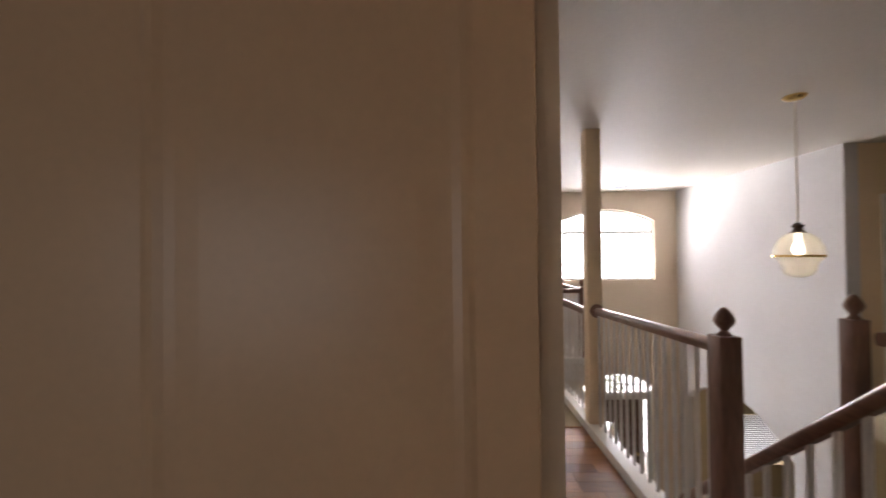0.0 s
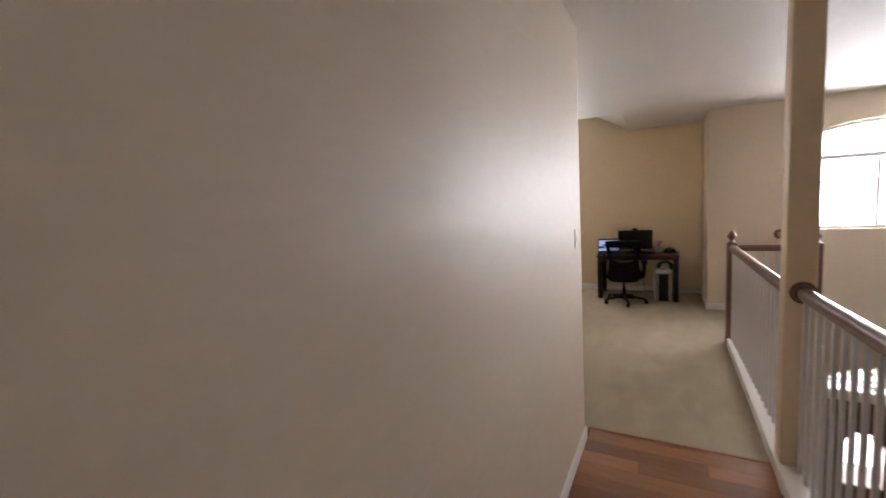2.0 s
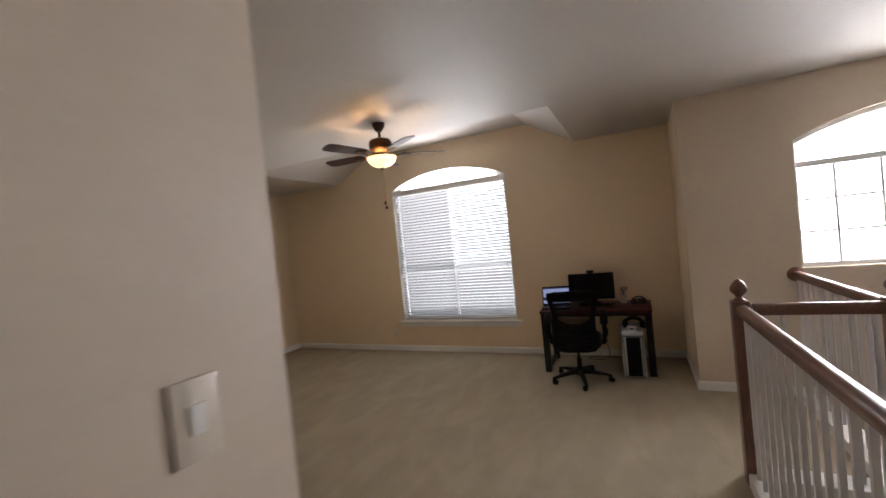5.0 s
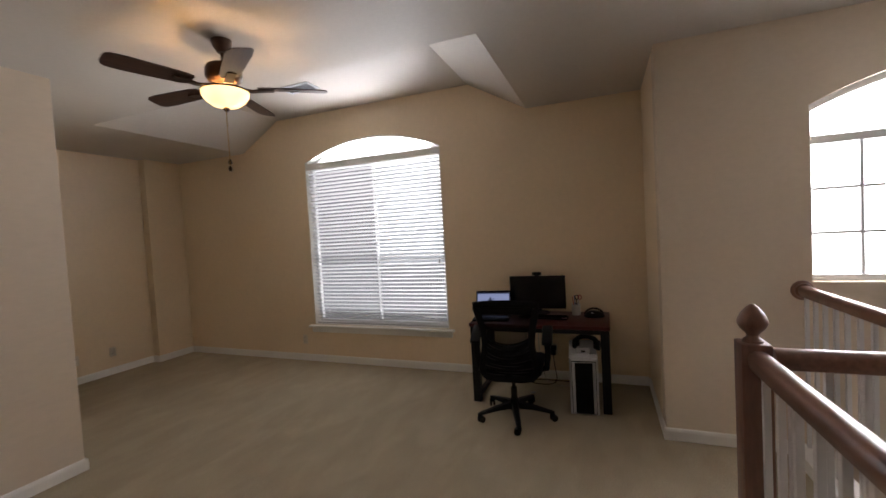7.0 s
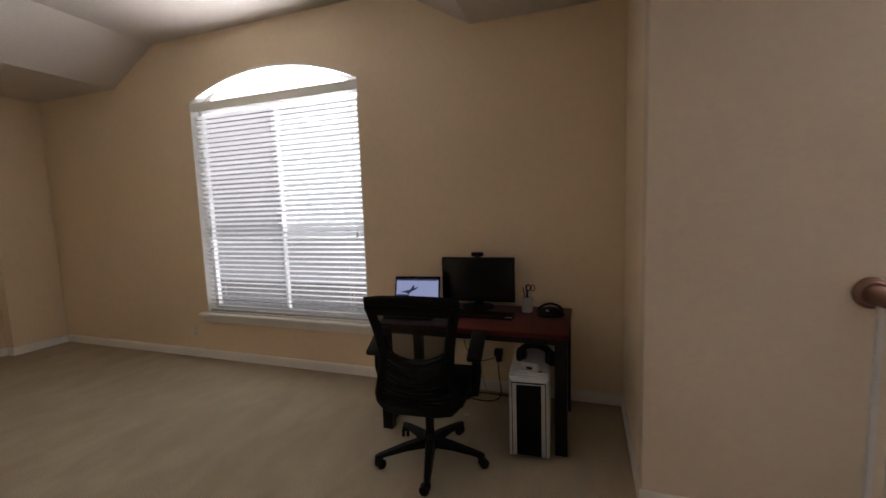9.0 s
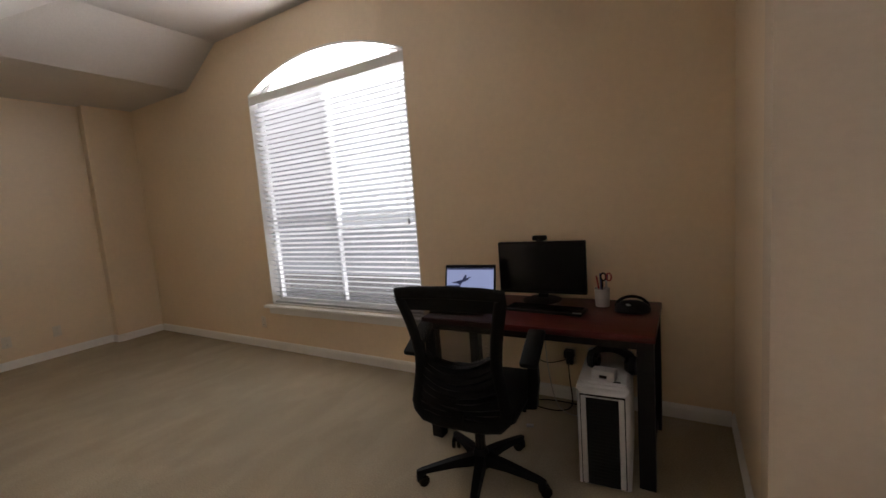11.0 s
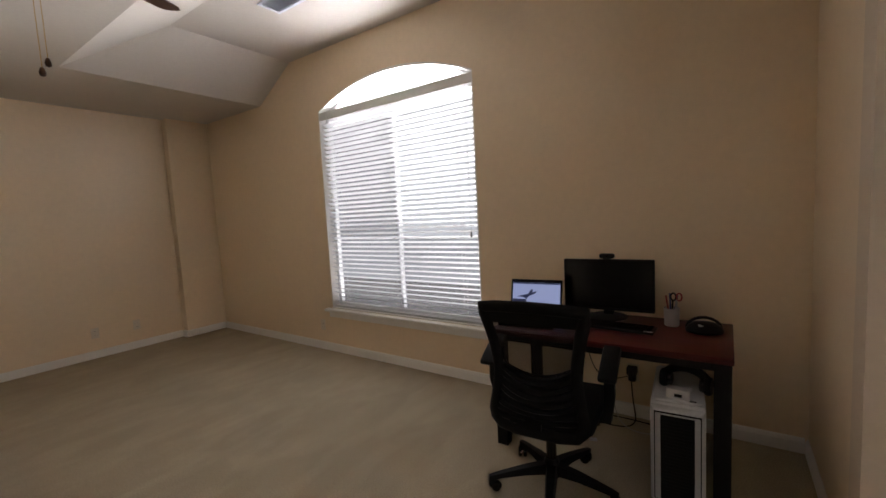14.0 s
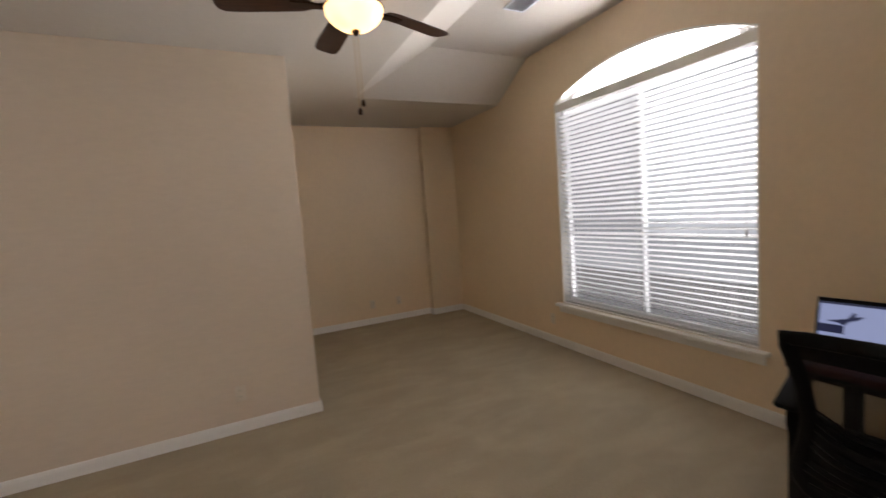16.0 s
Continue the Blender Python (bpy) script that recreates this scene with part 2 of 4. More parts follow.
def wall_with_openings(u0, u1, z0, z1, v0, v1, holes, axis="x"):
    """A wall along an axis, of thickness v0..v1; holes are (a, b, sill, spring, rise), one above another or side by side."""
    bm = bmesh.new()
    cuts = {u0, u1}
    for a, b, s, sp, rise in holes:
        n = 20 if rise else 1
        cuts |= {a + (b - a) * k / n for k in range(n + 1)}
    cuts = sorted(c for c in cuts if u0 - 1e-6 <= c <= u1 + 1e-6)

    def vert(u, v, z):
        return bm.verts.new((u, v, z) if axis == "x" else (v, u, z))

    for a, b in zip(cuts, cuts[1:]):
        mid = (a + b) / 2
        over = sorted((h for h in holes if h[0] < mid < h[1]), key=lambda h: h[2])
        edges = [(z0, z0)]
        for h in over:
            edges += [(h[2], h[2]), (arch_z(a, *h[:2], *h[3:]), arch_z(b, *h[:2], *h[3:]))]
        edges.append((z1, z1))
        for lo, hi in zip(edges[::2], edges[1::2]):
            if hi[0] - lo[0] < 1e-5 and hi[1] - lo[1] < 1e-5:
                continue
            for v in (v0, v1):
                bm.faces.new([vert(a, v, lo[0]), vert(b, v, lo[1]), vert(b, v, hi[1]), vert(a, v, hi[0])])
            for e in (lo, hi):
                bm.faces.new([vert(a, v0, e[0]), vert(b, v0, e[1]), vert(b, v1, e[1]), vert(a, v1, e[0])])
    for h in holes:
        for u in h[:2]:
            bm.faces.new([vert(u, v0, h[2]), vert(u, v1, h[2]), vert(u, v1, h[3]), vert(u, v0, h[3])])
    for u in (u0, u1):
        bm.faces.new([vert(u, v0, z0), vert(u, v1, z0), vert(u, v1, z1), vert(u, v0, z1)])
    bmesh.ops.remove_doubles(bm, verts=bm.verts, dist=1e-4)
    return bm


H = 2.74
LOW = -3.05
# ---- walls ----
structure("wall_loft_front", wall_with_openings(-3.80, 2.64, 0, 3.25, 9.145, 9.30, [(-1.315, 0.503, 0.47, 2.50, 0.215)]), PAINT,
          "beige painted front wall with an arched window", "wall")
structure("wall_alcove", box(-3.80, -3.66, 6.50, 9.145, 0, H), PAINT, "beige painted end wall of the alcove", "wall")
structure("wall_alcove_pier", box(-3.66, -3.545, 8.65, 9.145, 0, H, 0.004), PAINT, "shallow beige pier in the alcove corner", "wall")
structure("wall_alcove_south", box(-3.66, -1.49, 6.49, 6.63, 0, H), PAINT, "beige painted wall of the alcove", "wall")
structure("wall_loft_west", box(-1.49, -1.35, 4.17, 6.63, 0, H, 0.004), PAINT_DAYLIT, "pale beige painted wall with an outlet", "wall")
structure("wall_loft_south", box(-1.49, 1.36, 4.03, 4.17, 0, H), PAINT_DAYLIT, "pale beige painted wall", "wall")
structure("wall_hall", wall_with_openings(-1.6, 4.17, 0, H, 1.36, 1.50, [(0.26, 1.13, 0.0, 2.44, 0)], axis="y"), PAINT_DAYLIT,
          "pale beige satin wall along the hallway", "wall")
structure("wall_niche", box(2.495, 2.64, 8.27, 9.145, 0, H), PAINT, "beige painted side wall of the desk niche", "wall")
# Takes the duller copy of the loft front's beige, in place of bluer light.
structure("wall_stair_front", wall_with_openings(2.495, 5.65, LOW, H, 8.12, 8.27,
          [(3.33, 5.095, 1.105, 2.196, 0.215), (3.74, 5.03, LOW, -0.83, 0.23)]), PAINT_DAYLIT, "beige painted stairwell wall with arched window", "wall")
structure("wall_stair_east", wall_with_openings(4.88, 8.12, LOW, H, 5.50, 5.65, [(5.60, 7.95, LOW, -0.98, 0.46)], axis="y"), PAINT_STAIR,
          "pale painted stairwell wall with an archway below", "wall")
structure("wall_hall_east", box(5.65, 7.6, 4.88, 5.03, -0.25, H), PAINT, "beige painted wall beside a door", "wall")
structure("wall_hall_end", box(1.50, 7.6, -1.75, -1.60, 0, H), PAINT_DAYLIT, "pale beige painted wall", "wall")
structure("wall_east_end", box(7.6, 7.75, -1.6, 5.03, 0, H), PAINT_DAYLIT, "pale beige painted wall", "wall")
structure("wall_bedroom_west", box(-1.6, -1.46, -1.6, 4.03, 0, H), PAINT_DAYLIT, "pale beige painted wall", "wall")
# The opening is unseen, added for the bedroom lamp.
structure("wall_bedroom_south", wall_with_openings(-1.6, 1.50, 0, H, -1.75, -1.60, [(-0.9, 0.9, 0.8, 2.1, 0)]), PAINT_DAYLIT, "pale beige painted wall", "wall")
structure("wall_lower_south", box(2.70, 5.5, 0.5, 0.65, LOW, -0.26), PAINT, "beige painted lower wall", "wall")
structure("wall_lower_west", box(2.50, 2.64, 0.5, 8.12, LOW, -0.26), PAINT, "beige painted lower wall", "wall")
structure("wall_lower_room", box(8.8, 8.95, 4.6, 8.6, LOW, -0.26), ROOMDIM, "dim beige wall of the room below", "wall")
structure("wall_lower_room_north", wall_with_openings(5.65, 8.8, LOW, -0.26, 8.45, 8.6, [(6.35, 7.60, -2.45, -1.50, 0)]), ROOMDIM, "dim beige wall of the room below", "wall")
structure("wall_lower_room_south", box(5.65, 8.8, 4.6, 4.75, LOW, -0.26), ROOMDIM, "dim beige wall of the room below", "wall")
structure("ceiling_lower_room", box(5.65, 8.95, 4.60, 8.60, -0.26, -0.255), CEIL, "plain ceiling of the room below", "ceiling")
structure("floor_slab_lower_room", box(5.5, 8.95, 4.6, 8.6, LOW - 0.1, LOW), TILE, "pale floor of the room below", "floor")

# ---- ceilings ----
VX0, VX1, VY0, VY1, VI, VZ = -2.31, 1.455, 7.40, 9.145, 0.60, 3.084
bm = bmesh.new()

for x0, x1, y0, y1 in ((-3.80, VX0, 6.49, 9.145), (VX1, 2.495, 6.49, 9.145), (VX0, VX1, 6.49, VY0), (-1.49, 2.495, 4.03, 6.49), (-1.6, 2.495, -1.75, 4.03),
                       (2.495, 5.65, -1.75, 8.12), (5.65, 7.75, -1.75, 5.03)):
    bm_box(bm, x0, x1, y0, y1, H, H + 0.07)
for lift in (0.0, 0.06):
    lo = [(VX0, VY1, H + lift), (VX0, VY0, H + lift), (VX1, VY0, H + lift), (VX1, VY1, H + lift)]
    hi = [(VX0 + VI, VY1, VZ + lift), (VX0 + VI, VY0 + VI, VZ + lift), (VX1 - VI, VY0 + VI, VZ + lift), (VX1 - VI, VY1, VZ + lift)]
    for k in range(3):
        bm.faces.new([bm.verts.new(p) for p in (lo[k], lo[k + 1], hi[k + 1], hi[k])])
    bm.faces.new([bm.verts.new(p) for p in hi])
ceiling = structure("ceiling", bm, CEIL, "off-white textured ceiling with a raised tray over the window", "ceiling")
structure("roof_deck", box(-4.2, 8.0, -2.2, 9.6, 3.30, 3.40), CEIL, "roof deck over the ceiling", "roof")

# ---- floors ----
structure("floor_alcove", box(-3.80, -1.49, 6.49, 9.145, -0.25, 0.0), CARPET, "beige cut-pile carpet", "carpet")
structure("floor_carpet", box(-1.49, 2.56, 4.32, 9.145, -0.25, 0.0), CARPET, "beige cut-pile carpet with vacuum marks", "carpet")
structure("floor_nook", box(2.56, 3.36, 6.52, 8.12, -0.25, -0.001), CARPET, "beige carpet beside the stair rail", "carpet")
structure("floor_threshold", box(-1.49, 1.50, 4.03, 4.32, -0.25, 0.0), CARPET, "beige cut-pile carpet", "carpet")
structure("floor_bedroom", box(-1.6, 1.40, -1.6, 4.03, -0.25, -0.002), CARPET, "beige bedroom carpet", "carpet")
hall_floor = structure("floor_hall", box(1.40, 2.54, -1.6, 4.32, -0.25, -0.012), DESKDARK, "brown oak plank floor", "floor")
structure("floor_landing_east", box(3.42, 7.6, -1.6, 2.42, -0.25, 0.0), CARPET, "beige carpeted landing", "floor")
structure("floor_landing_south", box(2.54, 3.42, -1.6, 1.5, -0.25, 0.0), CARPET, "beige carpeted landing", "floor")
structure("floor_east_bridge", box(5.5, 7.6, 2.42, 4.88, -0.25, 0.0), CARPET, "beige carpeted landing", "floor")
structure("floor_entry", box(2.5, 5.65, 0.5, 8.27, LOW - 0.1, LOW), TILE, "pale tiled entry floor", "floor")
structure("curb_hall", box(2.56, 2.70, 2.42, 6.68, -0.25, 0.075, 0.006), TRIM, "white painted kerb under the stair rail", "trim")
structure("curb_nook", box(2.70, 3.36, 6.52, 6.68, -0.25, 0.075, 0.006), TRIM, "white painted kerb under the stair rail", "trim")
structure("curb_nook_east", box(3.20, 3.36, 6.68, 8.12, -0.25, 0.075, 0.006), TRIM, "white painted kerb under the stair rail", "trim")

# ---- baseboards ----


def baseboard(p, q, n, label="white painted baseboard"):
    """From p to q along a wall; n is the way into the room."""
    p, q, n = Vector((*p, 0)), Vector((*q, 0)), Vector((*n, 0))
    sec = [(0, 0), (0.014, 0), (0.014, 0.062), (0.010, 0.078), (0.004, 0.085), (0, 0.085)]
    bm = bmesh.new()
    rings = [[bm.verts.new(e + n * (a + 0.0005) + Vector((0, 0, b))) for a, b in sec] for e in (p, q)]
    for k in range(6):
        bm.faces.new((rings[0][k], rings[0][(k + 1) % 6], rings[1][(k + 1) % 6], rings[1][k]))
    bm.faces.new(rings[0])
    bm.faces.new(rings[1])
    return structure("baseboard", bm, TRIM, label, "baseboard")


baseboard((-3.53, 9.145), (2.48, 9.145), (0, -1))
baseboard((-3.545, 8.65), (-3.545, 9.13), (1, 0))
baseboard((-3.645, 8.65), (-3.53, 8.65), (0, -1))
baseboard((-3.66, 6.645), (-3.66, 8.636), (1, 0))
baseboard((-3.66, 6.63), (-1.335, 6.63), (0, 1))
baseboard((-1.35, 4.185), (-1.35, 6.63), (1, 0))
baseboard((-1.335, 4.17), (1.50, 4.17), (0, 1))
baseboard((1.50, 1.227), (1.50, 4.185), (1, 0))
baseboard((2.495, 8.12), (2.495, 9.13), (-1, 0))
baseboard((2.481, 8.12), (3.20, 8.12), (0, -1))

# ---- railings ----
RAILZ = 1.055


def handrail(p, q, group="stair rails", label="brown stained wooden handrail"):
    """A moulded handrail from p to q with white square balusters down to the kerb."""
    p, q = Vector(p), Vector(q)
    sec = [(-0.022, -0.034), (0.022, -0.034), (0.031, -0.012), (0.033, 0.008), (0.026, 0.024), (0.012, 0.032), (-0.012, 0.032), (-0.026, 0.024), (-0.033, 0.008), (-0.031, -0.012)]
    return sweep([p, q], sec)


def rosette_bm(r=0.062, t=0.03):
    return lathe([(0, 0), (r, 0), (r, 0.006), (r * 0.94, 0.012), (r * 0.78, t * 0.55), (r * 0.72, t), (0, t)], 24)


def baluster_mesh():
    bm = box(-0.010, 0.010, -0.010, 0.010, 0, RAILZ - 0.105, 0.0015)
    return mesh_of("baluster", bm, BALUSTER)


BAL = baluster_mesh()


def railing(name, p, q, n, rosettes=(), z=RAILZ, base=0.075, rise=0.0, label="brown wooden handrail on white square balusters"):
    th = thing(name, pose(0, 0, 0), label, "railing", "stair railings")
    part("handrail", handrail((*p, z + rise), (*q, z)), RAILWOOD, th, "brown stained wooden handrail", smooth=True)
    for k in range(n):
        f = (k + 0.5) / n
        b = new("baluster", BAL)
        b.parent = th
        b.matrix_basis = pose(p[0] + (q[0] - p[0]) * f, p[1] + (q[1] - p[1]) * f, base) @ Matrix.Diagonal((1, 1, (z + rise * (1 - f) - 0.03 - base) / (RAILZ - 0.105), 1))
    for m in rosettes:
        part("rosette", rosette_bm(), RAILWOOD, th, "round brown wooden rosette", smooth=True, at=m)
    return th


def newel(at, h, w, finial, label):
    th = thing("newel_post", at, label, "newel post", "newel posts")
    part("post", box(-w / 2, w / 2, -w / 2, w / 2, 0, h, 0.006), POSTWOOD, th, smooth=True)
    k = finial
    part("finial", lathe([(0, -0.001), (0.62 * k, 0), (0.62 * k, 0.12 * k), (0.40 * k, 0.34 * k), (0.34 * k, 0.46 * k), (0.46 * k, 0.66 * k), (0.74 * k, 0.96 * k),
                          (0.88 * k, 1.24 * k), (0.90 * k, 1.42 * k), (0.84 * k, 1.66 * k), (0.66 * k, 2.02 * k), (0.42 * k, 2.34 * k), (0.18 * k, 2.56 * k), (0, 2.62 * k)], 24),
         POSTWOOD, th, "acorn-shaped turned wooden finial", smooth=True, at=pose(0, 0, h))
    return th


newel(pose(2.598, 6.60, 0.0), 1.108, 0.09, 0.050, "brown square newel post with an acorn finial, at the carpet edge")
newel(pose(3.28, 6.60, 0.0), 1.105, 0.09, 0.047, "brown square newel post at the rail corner")
newel(pose(2.665, 2.48, 0.0), 1.21, 0.105, 0.052, "brown square newel post with an acorn finial, at the stair head")
newel(pose(3.30, 2.50, 0.0), 1.28, 0.082, 0.046, "brown square newel post with an acorn finial, across the stair")
column = structure("column", box(2.574, 2.715, 4.20, 4.325, 0.07, H, 0.012), PAINT, "square cream painted column at the railing", "column", smooth=True)
railing("railing", (2.645, 4.325), (2.602, 6.556), 20, [pose(2.645, 4.325, RAILZ, -90, 0, 0)])
railing("railing", (2.665, 2.545), (2.655, 4.20), 15, [pose(2.655, 4.20, 1.09, 90, 0, 0)], z=1.09, rise=0.06)
railing("railing", (2.654, 6.60), (3.236, 6.60), 6)
railing("railing", (3.28, 6.644), (3.28, 8.12), 13, [pose(3.28, 8.12, RAILZ, 90, 0, 0)])
railing("railing", (3.425, 2.50), (5.5, 2.50), 20, z=1.18, base=0.0)

# ---- stair ----
stair = thing("staircase", pose(0, 0, 0), "carpeted stair flight going down between brown rails", "staircase", kind="structure")
for k in range(14):
    y0 = 1.50 + 0.255 * k
    z = -0.18 * (k + 1)
    part("step", box(2.72, 3.40, y0, y0 + 0.275, z - 0.2, z, 0.008), CARPET, stair)
part("stringer", sweep([(2.95, 1.5, -0.05), (2.95, 4.9, -2.45)], rect(0.03, 0.34)), TRIM, stair, "white painted stringer")
part("handrail", handrail((2.95, 1.62, 1.42), (2.95, 4.7, -1.25)), RAILWOOD, stair, "sloping brown wooden handrail", smooth=True)
for k in range(22):
    y = 1.7 + 0.13 * k
    z = 1.42 - (y - 1.62) * 2.67 / 3.08
    part("baluster", box(2.938, 2.962, y - 0.012, y + 0.012, z - 0.95, z - 0.02), BALUSTER, stair)

# ---- bedroom door at the hallway ----
door = thing("door_1", pose(1.483, 1.112, 0.012, 0, 0, 3), "cream painted panel door standing open", "door", kind="structure")
DW, DH, DT = 0.80, 2.40, 0.035
leaf = bmesh.new()
bm_box(leaf, -DW, 0, -DT, 0, 0, DH, 0.003)
part("leaf", leaf, DOORPAINT, door)


def door_panel(x0, x1, z0, z1):
    """A raised field in a moulded surround."""
    bm = bmesh.new()
    loops = []
    for inset, out in ((0.0, 0.0), (0.010, 0.004), (0.020, 0.005), (0.034, 0.0015), (0.050, 0.001), (0.085, 0.003)):
        loops.append([bm.verts.new(p) for p in ((x0 + inset, -DT - out, z0 + inset), (x1 - inset, -DT - out, z0 + inset), (x1 - inset, -DT - out, z1 - inset), (x0 + inset, -DT - out, z1 - inset))])
    for a, b in zip(loops, loops[1:]):
        for k in range(4):
            bm.faces.new((a[k], a[(k + 1) % 4], b[(k + 1) % 4], b[k]))
    bm.faces.new(loops[-1])
    return bm


for z0, z1 in ((0.20, 0.90), (1.03, 2.27)):
    part("door_panel", door_panel(-0.58, -0.095, z0, z1), DOORPAINT, door, "raised panel with moulded edge")
for z in (0.25, 1.75):
    part("hinge", lathe([(0, 0), (0.006, 0), (0.006, 0.09), (0, 0.09)], 8, (0.004, 0.004, z)), DOORPAINT, door, "painted hinge knuckle")
knob = part("door_knob", lathe([(0, 0), (0.032, 0), (0.032, 0.006), (0.012, 0.012), (0.012, 0.035), (0.026, 0.045), (0.028, 0.058), (0.018, 0.068), (0, 0.07)], 16), BRASS, door, "brass knob", True,
            pose(-DW + 0.06, -DT, 0.95, 90, 0, 0))
structure("door_jamb_north", box(1.345, 1.506, 1.118, 1.132, 0, 2.44), CASINGPAINT, "cream painted door jamb", "door frame")
structure("door_jamb_south", box(1.345, 1.506, 0.258, 0.272, 0, 2.44), DOORPAINT, "cream painted door jamb", "door frame")
structure("door_head", box(1.345, 1.506, 0.272, 1.118, 2.426, 2.44), DOORPAINT, "cream painted door head", "door frame")


def casing(y0, y1, z0, z1, flip):
    """A stepped casing board on the hallway face."""
    bm = bmesh.new()
    w = y1 - y0
    prof = [(0, 0), (0, 0.030), (0.05 * w, 0.036), (0.36 * w, 0.038), (0.42 * w, 0.042), (0.70 * w, 0.046), (0.86 * w, 0.044), (0.95 * w, 0.038), (w, 0.025), (w, 0)]
    rings = [[bm.verts.new((1.5 + x, (y1 - u) if flip else (y0 + u), z)) for u, x in prof] for z in (z0, z1)]
    for k in range(len(prof) - 1):
        bm.faces.new((rings[0][k], rings[0][k + 1], rings[1][k + 1], rings[1][k]))
    bm.faces.new(rings[0])
    bm.faces.new(rings[1])
    return bm


structure("door_casing_north", casing(1.134, 1.225, 0, 2.54, False), CASINGPAINT, "cream moulded door casing", "trim", True)
structure("door_casing_south", casing(0.165, 0.256, 0, 2.54, True), CASINGPAINT, "cream moulded door casing", "trim", True)
structure("door_casing_head", box(1.5, 1.526, 0.256, 1.134, 2.44, 2.54, 0.004), CASINGPAINT, "cream moulded door casing", "trim")

# ---- far door beyond the stair ----
far_door = thing("door_2", pose(5.87, 4.88, 0), "white panel door in a white casing, closed", "door", kind="structure")
part("leaf", box(0.08, 0.88, -0.022, -0.006, 0, 2.12, 0.003), TRIM, far_door)
for x in (0.0, 0.88):
    part("casing", box(x, x + 0.08, -0.03, -0.002, 0, 2.20, 0.003), TRIM, far_door)
part("casing", box(0.08, 0.88, -0.03, -0.002, 2.12, 2.20, 0.003), TRIM, far_door)
for x0, x1 in ((0.18, 0.44), (0.52, 0.78)):
    for z0, z1 in ((0.2, 0.9), (1.05, 1.95)):
        part("door_panel", box(x0, x1, -0.030, -0.020, z0, z1, 0.004), TRIM, far_door)
part("door_knob", lathe([(0, 0), (0.03, 0), (0.03, 0.008), (0.012, 0.014), (0.026, 0.045), (0, 0.06)], 14), BRASS, far_door, "brass knob", True, pose(0.14, -0.022, 0.95, 90, 0, 0))

# ---- loft window and blind ----


def arch_frame(a, b, sill, spring, rise, w, y0, y1, n=24):
    """A frame of width w inside an arched opening."""
    pts = [(a, sill), (b, sill)] + [(b + (a - b) * k / n, arch_z(b + (a - b) * k / n, a, b, spring, rise)) for k in range(n + 1)]
    ins = []
    for x, z in pts:
        dx = w if x < a + 1e-6 else -w if x > b - 1e-6 else 0
        x2 = x + dx if dx else x
        z2 = z + w if z <= sill + 1e-6 else (arch_z(min(max(x2, a + w), b - w), a + w, b - w, spring, rise * 0.93) - w * (0.7 if rise else 1.0))
        ins.append((x2, z2))
    bm = bmesh.new()
    m = len(pts)
    rings = [[bm.verts.new((x, y, z)) for x, z in ring] for ring, y in ((pts, y0), (pts, y1), (ins, y1), (ins, y0))]
    for r in range(4):
        s = rings[(r + 1) % 4]
        for k in range(m):
            j = (k + 1) % m
            bm.faces.new((rings[r][k], rings[r][j], s[j], s[k]))
    return bm


def arch_pane(a, b, sill, spring, rise, y, n=24):
    bm = bmesh.new()
    pts = [(a, sill), (b, sill)] + [(b + (a - b) * k / n, arch_z(b + (a - b) * k / n, a, b, spring, rise)) for k in range(n + 1)]
    front = [bm.verts.new((x, y, z)) for x, z in pts]
    back = [bm.verts.new((x, y + 0.004, z)) for x, z in pts]
    bm.faces.new(front)
    bm.faces.new(back[::-1])
    for k in range(len(pts)):
        j = (k + 1) % len(pts)
        bm.faces.new((front[k], front[j], back[j], back[k]))
    return bm


A, B, SILL, SPR, RISE = -1.315, 0.503, 0.47, 2.50, 0.215
win = thing("window_1", pose(0, 0, 0), "white vinyl window with an arched top", "window", kind="structure")
part("window_frame", arch_frame(A + 0.001, B - 0.001, SILL + 0.001, SPR, RISE - 0.001, 0.05, 9.235, 9.285), VINYL, win)
part("mullion", box(-0.417, -0.399, 9.236, 9.284, SILL + 0.05, 2.40, 0.003), VINYL, win)
part("transom_bar", box(A + 0.05, B - 0.05, 9.236, 9.284, 2.40, 2.46, 0.003), VINYL, win)
MEET = 1.19
for x0, x1 in ((A + 0.05, -0.417), (-0.399, B - 0.05)):
    part("meeting_rail", box(x0, x1, 9.245, 9.280, MEET - 0.005, MEET + 0.005, 0.001), VINYL, win)
    z0, z1 = SILL + 0.05, 2.40 if x0 < -1 else MEET - 0.01
    part("insect_screen", box(x0, x1, 9.276, 9.278, z0, z1), SCREEN, win, "grey insect screen")
    for z0, z1 in ((SILL + 0.05, MEET - 0.01), (MEET + 0.01, 2.40)):
        g = part("pane", box(x0, x1, 9.262, 9.266, z0, z1), GLASS, win)
        g.visible_shadow = False
g = part("pane", arch_pane(A + 0.05, B - 0.05, 2.46, SPR + 0.001, RISE - 0.05, 9.262), GLASS, win)
g.visible_shadow = False
structure("window_liner", arch_frame(A + 0.0005, B - 0.0005, SILL + 0.0005, SPR, RISE - 0.0005, 0.010, 9.1455, 9.2345), TRIM, "white painted window reveal", "trim")
structure("window_sill", box(A - 0.065, B + 0.065, 9.085, 9.235, SILL - 0.030, SILL - 0.002, 0.006), TRIM, "white painted window sill", "sill")
structure("window_apron", box(A - 0.04, B + 0.04, 9.128, 9.1445, SILL - 0.095, SILL - 0.031, 0.004), TRIM, "white painted apron under the sill", "trim")

